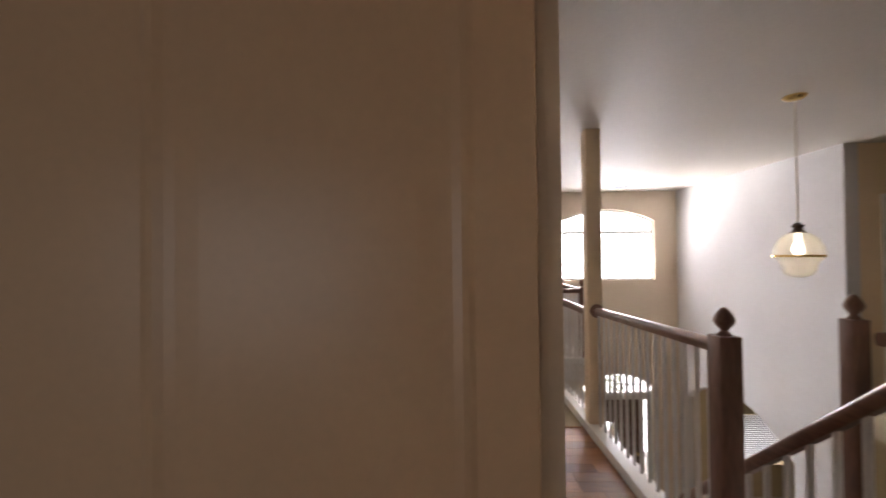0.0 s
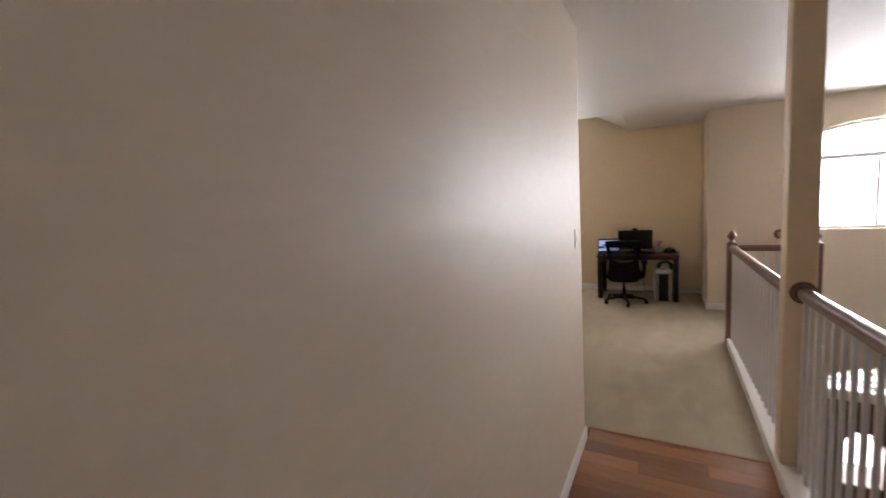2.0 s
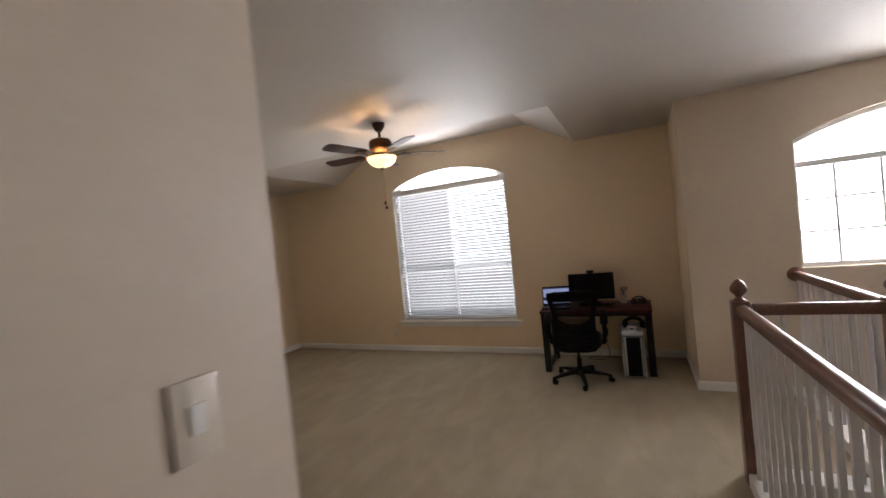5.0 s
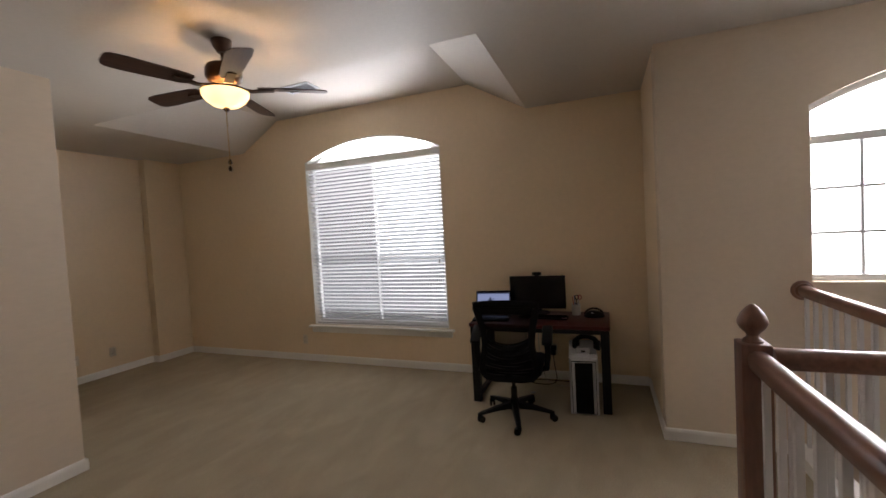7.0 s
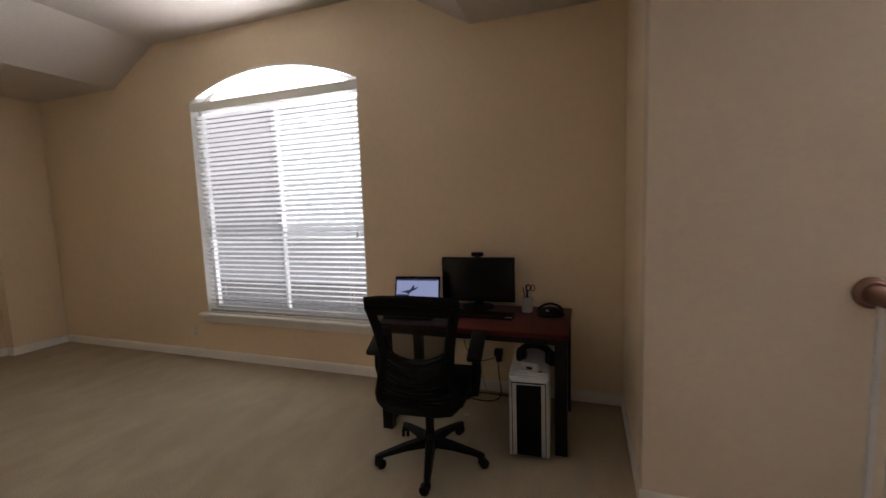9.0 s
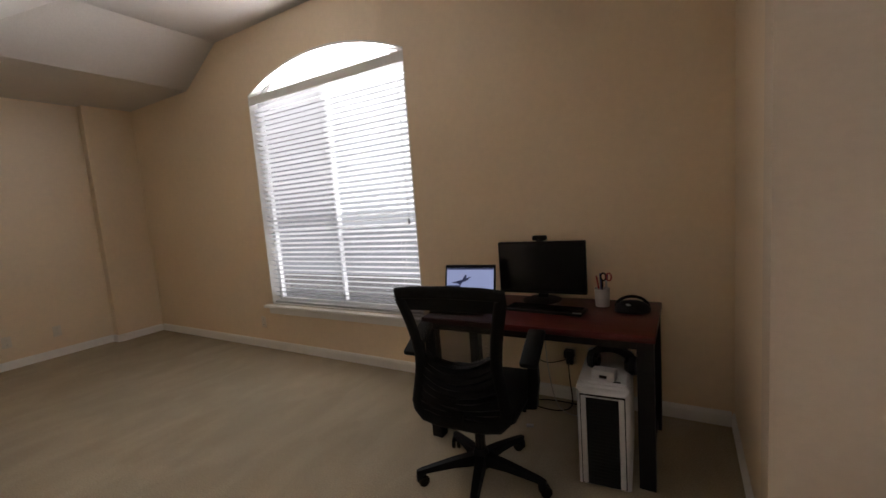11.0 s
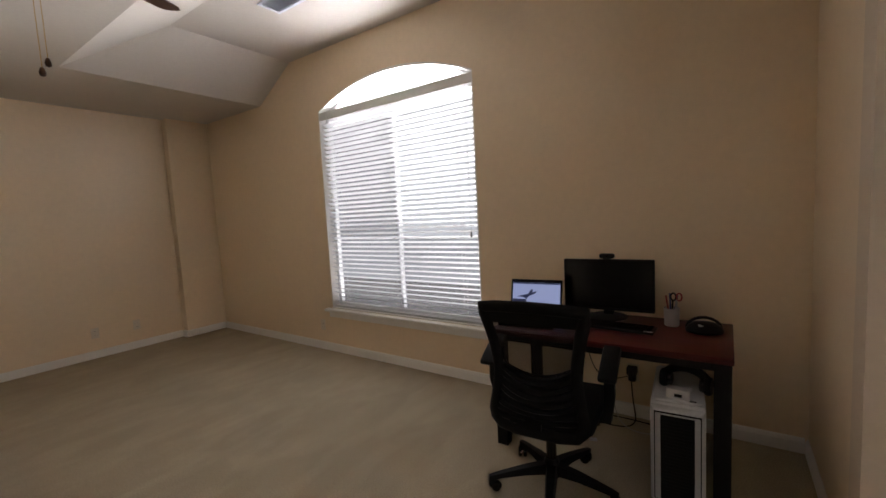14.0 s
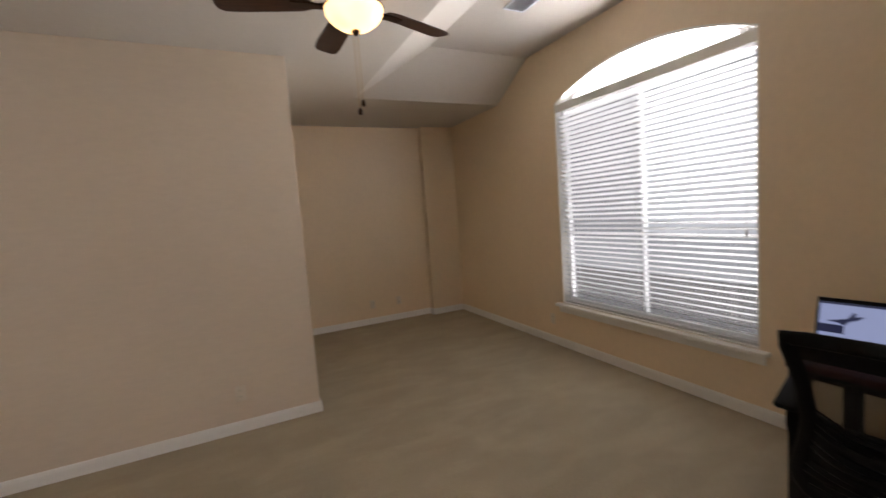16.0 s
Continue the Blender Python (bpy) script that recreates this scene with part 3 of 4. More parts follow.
blind = thing("window_blind", pose(0, 0, 0), "white slatted blind, lowered with its slats tilted open", "blind")
part("valance", box(A + 0.004, B - 0.004, 9.150, 9.162, 2.405, 2.485, 0.004), TRIM, blind, "white valance board")
part("headrail", box(A + 0.01, B - 0.01, 9.166, 9.215, 2.425, 2.470, 0.002), SLAT, blind)
sbm = bmesh.new()
W = B - A - 0.023
secs = []
for k in range(7):
    u = -0.025 + 0.05 * k / 6
    secs.append((u, 0.0035 * (1 - (u / 0.025) ** 2)))
ring = [(u, v + 0.0013) for u, v in secs] + [(u, v - 0.0013) for u, v in secs[::-1]]
ends = [[sbm.verts.new((x, u, v)) for u, v in ring] for x in (-W / 2, W / 2)]
for k in range(len(ring)):
    j = (k + 1) % len(ring)
    sbm.faces.new((ends[0][k], ends[0][j], ends[1][j], ends[1][k]))
sbm.faces.new(ends[0])
sbm.faces.new(ends[1])
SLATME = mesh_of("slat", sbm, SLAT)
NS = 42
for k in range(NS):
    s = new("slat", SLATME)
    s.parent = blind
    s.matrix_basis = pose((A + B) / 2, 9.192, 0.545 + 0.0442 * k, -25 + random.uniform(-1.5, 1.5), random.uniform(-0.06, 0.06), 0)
part("bottom_rail", box(A + 0.015, B - 0.015, 9.168, 9.216, 0.480, 0.500, 0.003), SLAT, blind)
for x in (A + 0.18, -0.406, B - 0.18):
    for y in (9.1655, 9.2185):
        part("ladder_cord", box(x - 0.0012, x + 0.0012, y - 0.0008, y + 0.0008, 0.49, 2.43), SLAT, blind)
part("lift_cord", box(B - 0.082, B - 0.079, 9.158, 9.161, 1.25, 2.43), SLAT, blind)
part("cord_tassel", lathe([(0, 0), (0.010, 0.004), (0.009, 0.035), (0.003, 0.05), (0, 0.05)], 10, (B - 0.0805, 9.1595, 1.20)), CASEGREY, blind, "grey cord tassel")

# ---- stair window ----
A2, B2, S2, SP2, R2 = 3.33, 5.095, 1.105, 2.196, 0.215
win2 = thing("window_2", pose(0, 0, 0), "white arched window with a grid of panes", "window", kind="structure")
part("window_frame", arch_frame(A2 + 0.001, B2 - 0.001, S2 + 0.001, SP2, R2 - 0.001, 0.035, 8.20, 8.25), VINYL, win2)
part("transom_bar", box(A2 + 0.035, B2 - 0.035, 8.20, 8.25, 1.965, 2.015, 0.003), VINYL, win2)
part("mullion", box(4.195, 4.23, 8.20, 8.25, S2 + 0.035, 1.965, 0.003), VINYL, win2)
for x in (3.62, 3.915, 4.51, 4.805):
    part("muntin", box(x - 0.008, x + 0.008, 8.215, 8.235, S2 + 0.035, 1.965), VINYL, win2)
for z in (1.405, 1.685):
    for x0, x1 in ((A2 + 0.035, 4.195), (4.23, B2 - 0.035)):
        part("muntin", box(x0, x1, 8.216, 8.234, z - 0.008, z + 0.008), VINYL, win2)
for x0, x1 in ((A2 + 0.035, 4.195), (4.23, B2 - 0.035)):
    g = part("pane", box(x0, x1, 8.224, 8.227, S2 + 0.035, 1.965), GLASS, win2)
    g.visible_shadow = False
g = part("pane", arch_pane(A2 + 0.035, B2 - 0.035, 2.015, SP2 + 0.001, R2 - 0.04, 8.224), GLASS, win2)
g.visible_shadow = False
part("latch", box(4.63, 4.67, 8.195, 8.2, 1.56, 1.61, 0.002), CASEGREY, win2, "small grey latch")

# ---- entry door below ----
entry = thing("door_3", pose(0, 0, 0), "dark wooden entry door with oval glass and arched transom", "door", kind="structure")
part("door_frame", box(3.742, 5.028, 8.15, 8.25, -1.10, -1.0, 0.004), TRIM, entry, "white transom bar")
for x0, x1 in ((3.742, 3.80), (4.80, 4.86), (4.975, 5.028)):
    part("door_frame", box(x0, x1, 8.15, 8.25, LOW, -1.10, 0.004), TRIM, entry, "white door frame")
part("transom_frame", arch_frame(3.742, 5.028, -1.0, -0.83, 0.229, 0.03, 8.16, 8.24), TRIM, entry)
for k in range(1, 9):
    x = 3.742 + 1.286 * k / 9
    part("muntin", box(x - 0.006, x + 0.006, 8.18, 8.20, -0.98, arch_z(x, 3.742, 5.028, -0.83, 0.2)), TRIM, entry)
part("muntin", box(3.78, 4.99, 8.181, 8.199, -0.84, -0.828), TRIM, entry)
g = part("pane", arch_pane(3.772, 4.998, -0.972, -0.83, 0.20, 8.205), GLASS, entry)
g.visible_shadow = False
part("leaf", wall_with_openings(3.80, 4.80, LOW, -1.10, 8.18, 8.225, [(4.01, 4.39, -2.25, -1.70, 0.185)]), ENTRYWOOD, entry)
g = part("pane", box(4.005, 4.395, 8.20, 8.204, -2.26, -1.51), GLASS, entry)
g.visible_shadow = False
g = part("sidelight", box(4.86, 4.975, 8.20, 8.204, LOW + 0.2, -1.12), GLASS, entry, "narrow glass sidelight")
g.visible_shadow = False
for k in range(5):
    z = LOW + 0.25 + 0.33 * k
    part("muntin", box(4.86, 4.975, 8.19, 8.21, z, z + 0.015), TRIM, entry)
part("handle", lathe([(0, 0), (0.03, 0), (0.03, 0.01), (0.012, 0.02), (0.026, 0.05), (0, 0.06)], 12), BRASS, entry, "brass handle", True, pose(4.74, 8.18, -2.1, 90, 0, 0))
blind2 = thing("window_blind", pose(0, 0, 0), "white slatted blind in the room below", "blind")
for k in range(24):
    part("slat", box(6.37, 7.58, 8.48, 8.50, -2.44 + 0.039 * k, -2.44 + 0.039 * k + 0.022), SLAT, blind2)

# ---- porch and shrub outside the entry ----
PORCH = material("porch_concrete", (0.34, 0.33, 0.31), 0.8, grain=0.1, scale=20, patch=0.08, bump=0.3, bscale=60)
LEAF = material("shrub_leaf", (0.11, 0.17, 0.05), 0.55, grain=0.2, scale=12, patch=0.15)
BARK = material("shrub_bark", (0.14, 0.10, 0.07), 0.85, grain=0.2, scale=30)
structure("pavement", box(2.6, 6.6, 8.29, 10.3, LOW - 0.15, LOW - 0.02, 0.01), PORCH, "grey concrete porch slab outside the entry", "pavement")


def shrub(x, y, spread, top, seed):
    """A tall loose shrub: leaning stems and a crown of many small leaves."""
    r = random.Random(seed)
    th = thing("shrub", pose(x, y, LOW - 0.02), "tall loose green shrub on the porch outside the entry", "shrub")
    for k in range(5):
        a = 2 * math.pi * k / 5
        tip = Vector((math.cos(a) * spread * 0.6, math.sin(a) * 0.2, top * 0.9))
        bm = bmesh.new()
        rings = []
        for f in (0.0, 0.35, 0.7, 1.0):
            c = Vector((tip.x * f * f, tip.y * f, tip.z * f))
            w = 0.022 * (1 - 0.8 * f)
            rings.append([bm.verts.new(c + Vector((w * math.cos(b), w * math.sin(b), 0))) for b in (0, 1.05, 2.09, 3.14, 4.19, 5.24)])
        for p, q in zip(rings, rings[1:]):
            for j in range(6):
                bm.faces.new((p[j], p[(j + 1) % 6], q[(j + 1) % 6], q[j]))
        bm.faces.new(rings[0][::-1])
        bm.faces.new(rings[-1])
        part("stem", bm, BARK, th)
    bm = bmesh.new()
    for k in range(900):
        f = r.random() ** 0.7
        a, u = r.uniform(0, 2 * math.pi), r.gauss(0, 0.42)
        c = Vector((u * spread * (0.35 + 0.65 * f), 0.26 * math.sin(a) * (0.4 + 0.6 * f), top * (0.45 + 0.62 * f) + r.uniform(-0.12, 0.12)))
        m = Matrix.Rotation(r.uniform(0, 6.28), 3, "Z") @ Matrix.Rotation(r.uniform(-1.2, 1.2), 3, "X")
        n = r.uniform(0.7, 1.25)
        bm.faces.new([bm.verts.new(c + m @ (Vector(p) * n)) for p in ((0, 0, 0), (0.018, 0.028, 0.006), (0.012, 0.060, 0.0), (0, 0.078, -0.008), (-0.012, 0.060, 0.0), (-0.018, 0.028, 0.006))])
    tagged(part("leaves", bm, LEAF, th, "small mid-green leaves"), kind="stuff")
    return th


shrub(4.05, 9.75, 0.75, 2.15, 3)
shrub(5.0, 9.95, 0.55, 1.75, 8)

# ---- desk ----
desk = thing("desk", pose(0, 0, 0), "red-brown wooden desk with a dark frame, against the wall", "desk")
DX0, DX1, DY0, DY1, DZ = 0.975, 2.155, 8.405, 9.02, 0.715
part("desktop", box(DX0, DX1, DY0, DY1, DZ - 0.032, DZ, 0.005), DESKTOP, desk, "red-brown wood-grain desktop", True)
part("apron", box(DX0 + 0.06, DX1 - 0.06, DY0 + 0.012, DY0 + 0.03, DZ - 0.068, DZ - 0.033, 0.003), DESKDARK, desk)
part("apron", box(DX0 + 0.06, DX1 - 0.06, DY1 - 0.03, DY1 - 0.012, DZ - 0.095, DZ - 0.033, 0.003), DESKDARK, desk)
for x0 in (DX0 + 0.01, DX1 - 0.075):
    for y0 in (DY0 + 0.008, DY1 - 0.068):
        part("leg", box(x0, x0 + 0.068, y0, y0 + 0.06, 0, DZ - 0.033, 0.004), DESKDARK, desk)
    part("side_rail", box(x0 + 0.012, x0 + 0.048, DY0 + 0.07, DY1 - 0.07, DZ - 0.095, DZ - 0.033, 0.003), DESKDARK, desk)
    part("foot_rail", box(x0 + 0.01, x0 + 0.05, DY0 + 0.07, DY1 - 0.07, 0.02, 0.06, 0.003), DESKDARK, desk)

# ---- monitor ----
mon = thing("monitor", pose(1.517, 8.93, DZ, 0, 0, 2), "black flat computer monitor, switched off, on the desk", "monitor")
part("bezel", box(-0.262, 0.262, -0.012, 0.022, 0.042, 0.358, 0.005), BLACK, mon, smooth=True)
part("screen", box(-0.252, 0.252, -0.0135, -0.011, 0.060, 0.349), SCREENOFF, mon, "dark switched-off screen")
part("back_shell", box(-0.16, 0.16, 0.022, 0.05, 0.10, 0.31, 0.012), BLACK, mon, smooth=True)
part("neck", box(-0.03, 0.03, 0.02, 0.045, 0.008, 0.16, 0.006), BLACK, mon, smooth=True)
part("stand_base", lathe([(0, 0), (0.115, 0), (0.115, 0.006), (0.10, 0.011), (0, 0.012)], 32), BLACK, mon, smooth=True)
webcam = thing("webcam", pose(1.517, 8.935, DZ + 0.358, 0, 0, 2), "small black webcam clipped on the monitor", "webcam")
part("body", box(-0.044, 0.044, -0.018, 0.014, 0.006, 0.036, 0.010), BLACK, webcam, smooth=True)
part("lens", lathe([(0, 0), (0.010, 0), (0.009, 0.003), (0, 0.002)], 14), GLOSSBLACK, webcam, at=pose(0, -0.018, 0.021, 90, 0, 0))
part("clip", box(-0.02, 0.02, -0.014, 0.03, 0.0, 0.007, 0.002), BLACK, webcam)

# ---- laptop ----
lap = thing("laptop", pose(1.125, 8.72, DZ, 0, 0, 6), "open laptop with a lit pale-blue screen, on the desk", "laptop")
part("base", box(-0.165, 0.165, -0.225, 0.0, 0.0, 0.018, 0.004), BLACK, lap, smooth=True)
part("keyboard", box(-0.14, 0.14, -0.12, -0.025, 0.018, 0.020), GLOSSBLACK, lap)
lid = part("lid", box(-0.165, 0.165, -0.004, 0.004, 0.0, 0.228, 0.003), BLACK, lap, at=pose(0, 0.006, 0.016, -14, 0, 0))
LCD = emitter("lit_laptop_screen", (0.50, 0.56, 0.90), 0.55, (0.02, 0.02, 0.02))
part("screen", box(-0.153, 0.153, -0.0055, -0.0042, 0.022, 0.208), LCD, lid, "lit pale-blue screen")
bm = bmesh.new()
vs = [bm.verts.new((x, -0.0062, z)) for x, z in ((-0.125, 0.115), (-0.05, 0.135), (-0.03, 0.165), (-0.02, 0.165), (-0.022, 0.145), (0.01, 0.155), (-0.01, 0.135), (-0.045, 0.120), (-0.06, 0.10), (-0.08, 0.112))]
bm.faces.new(vs)
bm_box(bm, -0.152, 0.152, -0.0062, -0.0056, 0.198, 0.2075)
bm_box(bm, -0.152, -0.06, -0.0062, -0.0056, 0.060, 0.100)
part("screen_picture", bm, emitter("dark_picture", (0.05, 0.06, 0.16), 0.3, (0.01, 0.01, 0.02)), lid, "dark blue shape on the screen")

# ---- small things on the desk ----
kb = thing("keyboard", pose(1.60, 8.70, DZ, 0, 0, -4), "dark grey computer keyboard with silver corner", "keyboard")
part("case", box(-0.215, 0.215, -0.065, 0.065, 0.0, 0.016, 0.005), BLACK, kb, smooth=True)
for r in range(5):
    for c in range(14):
        part("key", box(-0.205 + 0.0292 * c, -0.205 + 0.0292 * c + 0.025, -0.055 + 0.0225 * r, -0.055 + 0.0225 * r + 0.019, 0.0155, 0.021), GLOSSBLACK, kb)
part("corner_plate", box(0.17, 0.213, -0.063, -0.05, 0.0155, 0.018), CASEGREY, kb, "silver corner plate")
# Opaque greyish cup in place of a semi-clear glass one.
cup = thing("pen_cup", pose(1.872, 8.87, DZ), "greyish cup holding pens and scissors", "cup")
part("cup", lathe([(0, 0.001), (0.034, 0.0), (0.037, 0.006), (0.040, 0.10), (0.037, 0.10), (0.034, 0.01), (0, 0.01)], 24), CUPGREY, cup, smooth=True)
PENRED = material("red_pen_plastic", (0.35, 0.03, 0.03), 0.4, grain=0.05)
PENBLUE = material("blue_pen_plastic", (0.05, 0.07, 0.22), 0.4, grain=0.05)
for k, (dx, dy, tip, m) in enumerate(((0.012, 0.01, 0.17, PENBLUE), (-0.014, 0.008, 0.165, PENRED), (0.004, -0.016, 0.155, BLACK), (-0.006, 0.016, 0.175, PENBLUE))):
    part("pen", sweep([(dx * 0.4, dy * 0.4, 0.012), (dx * 2.2, dy * 2.2, tip)], circle(0.0045, 8), up=(1, 0, 0)), m, cup)
for s in (-1, 1):
    loop = [(0.022 + s * 0.014 + 0.013 * math.cos(a), 0.004, 0.162 + 0.021 * math.sin(a)) for a in (2 * math.pi * k / 14 for k in range(14))]
    part("scissor_handle", sweep(loop, circle(0.0042, 6), up=(0, 1, 0), closed=True), PENRED if s > 0 else BLACK, cup, "looped scissor handle")
part("scissor_blade", box(0.016, 0.028, 0.002, 0.005, 0.02, 0.145), STEEL, cup)
dock = thing("desk_device", pose(2.03, 8.80, DZ, 0, 0, 10), "rounded black device with a grey button, on the desk", "device")
part("shell", lathe([(0, 0), (0.085, 0), (0.088, 0.012), (0.075, 0.036), (0.045, 0.052), (0, 0.056)], 28), BLACK, dock, smooth=True, at=Matrix.Diagonal((1.0, 0.72, 1.0, 1)))
part("arch", sweep([(0.078 * math.cos(a), 0.02, 0.015 + 0.058 * math.sin(a)) for a in (math.pi * k / 12 for k in range(13))], circle(0.008, 8), up=(0, 1, 0)), BLACK, dock, smooth=True)
part("button", lathe([(0, 0), (0.014, 0), (0.013, 0.004), (0, 0.005)], 14), CASEGREY, dock, at=pose(-0.02, -0.035, 0.042, 20, 0, 0))

# ---- computer tower ----
tower = thing("computer_tower", pose(1.945, 8.34, 0, 0, 0, 4), "white computer tower with a black mesh front, under the desk", "computer")
TW, TD, TH = 0.222, 0.50, 0.487
part("body", box(-TW / 2, TW / 2, 0.02, TD, 0.018, TH, 0.010), CASEWHITE, tower, smooth=True)
bm = bmesh.new()
loops = []
for w, z0, z1, y in ((TW / 2, 0.012, TH - 0.012, 0.024), (TW / 2 - 0.004, 0.016, TH - 0.014, 0.004), (TW / 2 - 0.014, 0.026, TH - 0.024, -0.006), (0.082, 0.034, TH - 0.034, -0.006), (0.076, 0.040, TH - 0.040, 0.006)):
    loops.append([bm.verts.new(p) for p in ((-w, y, z0), (w, y, z0), (w, y, z1), (-w, y, z1))])
for a, b in zip(loops, loops[1:]):
    for k in range(4):
        bm.faces.new((a[k], a[(k + 1) % 4], b[(k + 1) % 4], b[k]))
part("front_frame", bm, CASEWHITE, tower, "white rounded front frame", True)
part("front_gasket", box(-0.0945, 0.0945, -0.009, 0.006, 0.025, TH - 0.034, 0.003), BLACK, tower, "black outline round the front")
part("front_mesh", box(-0.066, 0.066, -0.0125, -0.004, 0.032, TH - 0.048, 0.002), BLACK, tower, "black mesh front panel")
for k in range(24):
    z = 0.044 + 0.0163 * k
    part("mesh_rib", box(-0.062, 0.062, -0.0145, -0.012, z, z + 0.004), BLACK, tower)
for x in (-0.079, 0.079):
    part("front_strip", box(x - 0.011, x + 0.011, -0.0135, -0.004, 0.030, TH - 0.040, 0.003), CASEGREY, tower, "silver-grey strip", True)
part("front_strip", box(-0.068, 0.068, -0.0130, -0.004, TH - 0.047, TH - 0.041, 0.001), CASEGREY, tower, "silver-grey strip")
part("top_panel", box(-TW / 2 + 0.012, TW / 2 - 0.012, 0.03, TD - 0.03, TH, TH + 0.012, 0.005), CASEWHITE, tower, smooth=True)
part("port_strip", box(0.045, 0.075, 0.036, 0.05, TH + 0.012, TH + 0.0135), BLACK, tower, "black port strip")
for x in (-0.075, 0.075):
    for y in (0.06, 0.42):
        part("foot", lathe([(0, 0), (0.016, 0), (0.018, 0.018), (0, 0.018)], 12, (x, y, 0)), BLACK, tower)
hs = thing("headphones", pose(1.965, 8.52, TH + 0.012, 0, 0, -8), "black over-ear headphones resting on the computer tower", "headphones")
band = [(0.092 * math.cos(a), 0.0, 0.045 + 0.064 * math.sin(a)) for a in (math.pi * k / 18 for k in range(19))]
part("headband", sweep(band, rect(0.034, 0.026), up=(0, 1, 0)), BLACK, hs, smooth=True)
for s in (-1, 1):
    cupm = pose(s * 0.088, 0, 0.04, 0, 90 * s, 0)
    part("ear_cup", lathe([(0, -0.01), (0.040, -0.008), (0.045, 0.006), (0.040, 0.020), (0, 0.022)], 22), BLACK, hs, smooth=True, at=cupm)
    part("ear_pad", lathe([(0.012, -0.026), (0.030, -0.028), (0.036, -0.018), (0.034, -0.008), (0, -0.008)], 22), GLOSSBLACK, hs, smooth=True, at=cupm)
reader = thing("card_reader", pose(1.945, 8.41, TH + 0.012, 0, 0, -6), "small silver card reader on the computer tower", "card reader")
part("body", box(-0.050, 0.050, -0.026, 0.03, 0.0, 0.046, 0.006), CASEGREY, reader, smooth=True)
part("display", box(-0.014, 0.018, -0.0275, -0.025, 0.012, 0.026), GLOSSBLACK, reader, "dark display")
stick = thing("usb_stick", pose(1.87, 8.385, TH + 0.001, 0, 0, 15), "small black usb stick on the computer tower", "usb stick")
part("body", box(-0.013, 0.013, -0.009, 0.009, 0, 0.010, 0.002), BLACK, stick)

# ---- office chair ----
chair = thing("office_chair", pose(1.405, 8.195, 0, 0, 0, 4), "black mesh office chair on five casters, at the desk", "chair")
for k in range(5):
    a = radians(-5 + 72 * k)
    c, s = math.cos(a), math.sin(a)
    bm = bmesh.new()
    prof = []
    for r, w, zt, zb in ((0.03, 0.030, 0.135, 0.085), (0.14, 0.026, 0.118, 0.085), (0.24, 0.021, 0.098, 0.074), (0.295, 0.018, 0.086, 0.066), (0.318, 0.010, 0.080, 0.068)):
        prof.append([bm.verts.new((r * c - u * s, r * s + u * c, z)) for u, z in ((-w, zb), (w, zb), (w * 0.7, zt), (-w * 0.7, zt))])
    for p, q in zip(prof, prof[1:]):
        for j in range(4):
            bm.faces.new((p[j], p[(j + 1) % 4], q[(j + 1) % 4], q[j]))
    bm.faces.new(prof[0])
    bm.faces.new(prof[-1])
    part("base_leg", bm, BLACK, chair)
    cm = pose(0.30 * c, 0.30 * s, 0, 0, 0, math.degrees(a) + 40 + 55 * k)
    caster = part("caster", lathe([(0, 0), (0.020, 0.002), (0.021, 0.02), (0.012, 0.034), (0, 0.036)], 14, (0, 0, 0.036)), BLACK, chair, smooth=True, at=cm)
    for s2 in (-1, 1):
        part("wheel", lathe([(0, -0.009), (0.024, -0.009), (0.027, -0.004), (0.027, 0.004), (0.024, 0.009), (0, 0.009)], 18), GLOSSBLACK, caster, smooth=True, at=pose(0.012, s2 * 0.014, 0.0275, 90, 0, 0))
part("hub", lathe([(0, 0.07), (0.042, 0.07), (0.045, 0.10), (0.036, 0.145), (0.03, 0.16), (0, 0.16)], 22), BLACK, chair, smooth=True)
part("gas_lift", lathe([(0, 0.15), (0.025, 0.15), (0.025, 0.25), (0.014, 0.25), (0.014, 0.37), (0, 0.37)], 20), GLOSSBLACK, chair, "black gas-lift tube", True)
part("mechanism", box(-0.08, 0.08, -0.12, 0.10, 0.355, 0.405, 0.012), BLACK, chair, smooth=True)
part("lever", sweep([(0.07, 0.0, 0.38), (0.17, 0.01, 0.375), (0.23, 0.02, 0.37)], circle(0.006, 8)), BLACK, chair)
seat = box(-0.245, 0.245, -0.20, 0.27, 0.405, 0.475, 0.03)
part("seat", seat, BLACK, chair, "black padded seat", True)


def back_x(z):
    """Half-width of the backrest at a height."""
    f = (z - 0.40) / 0.57
    waist = 0.200 + 0.066 * max(0.0, (f - 0.45) / 0.55) ** 1.6 + 0.052 * max(0.0, (0.45 - f) / 0.45) ** 1.3
    return 0.89 * waist * (1 - 0.22 * max(0.0, (0.12 - f) / 0.12) ** 2)


def back_y(z):
    f = (z - 0.40) / 0.57
    return -0.205 + 0.035 * math.sin(f * math.pi * 0.9) - 0.055 * f


zs = [0.40 + 0.57 * k / 18 for k in range(19)]
outline = [(-back_x(z), back_y(z), z) for z in zs] + [(x, back_y(0.97) - 0.012 * (1 - (x / 0.27) ** 2), 0.97 + 0.012 * (1 - (x / 0.27) ** 2)) for x in (-0.16, 0.0, 0.16)]
outline += [(back_x(z), back_y(z), z) for z in zs[::-1]] + [(x, back_y(0.40) - 0.012, 0.392) for x in (0.1, 0.0, -0.1)]
part("back_frame", sweep(outline, circle(0.027, 10, 0.55), up=(0, 1, 0), closed=True), BLACK, chair, "black plastic backrest frame", True)


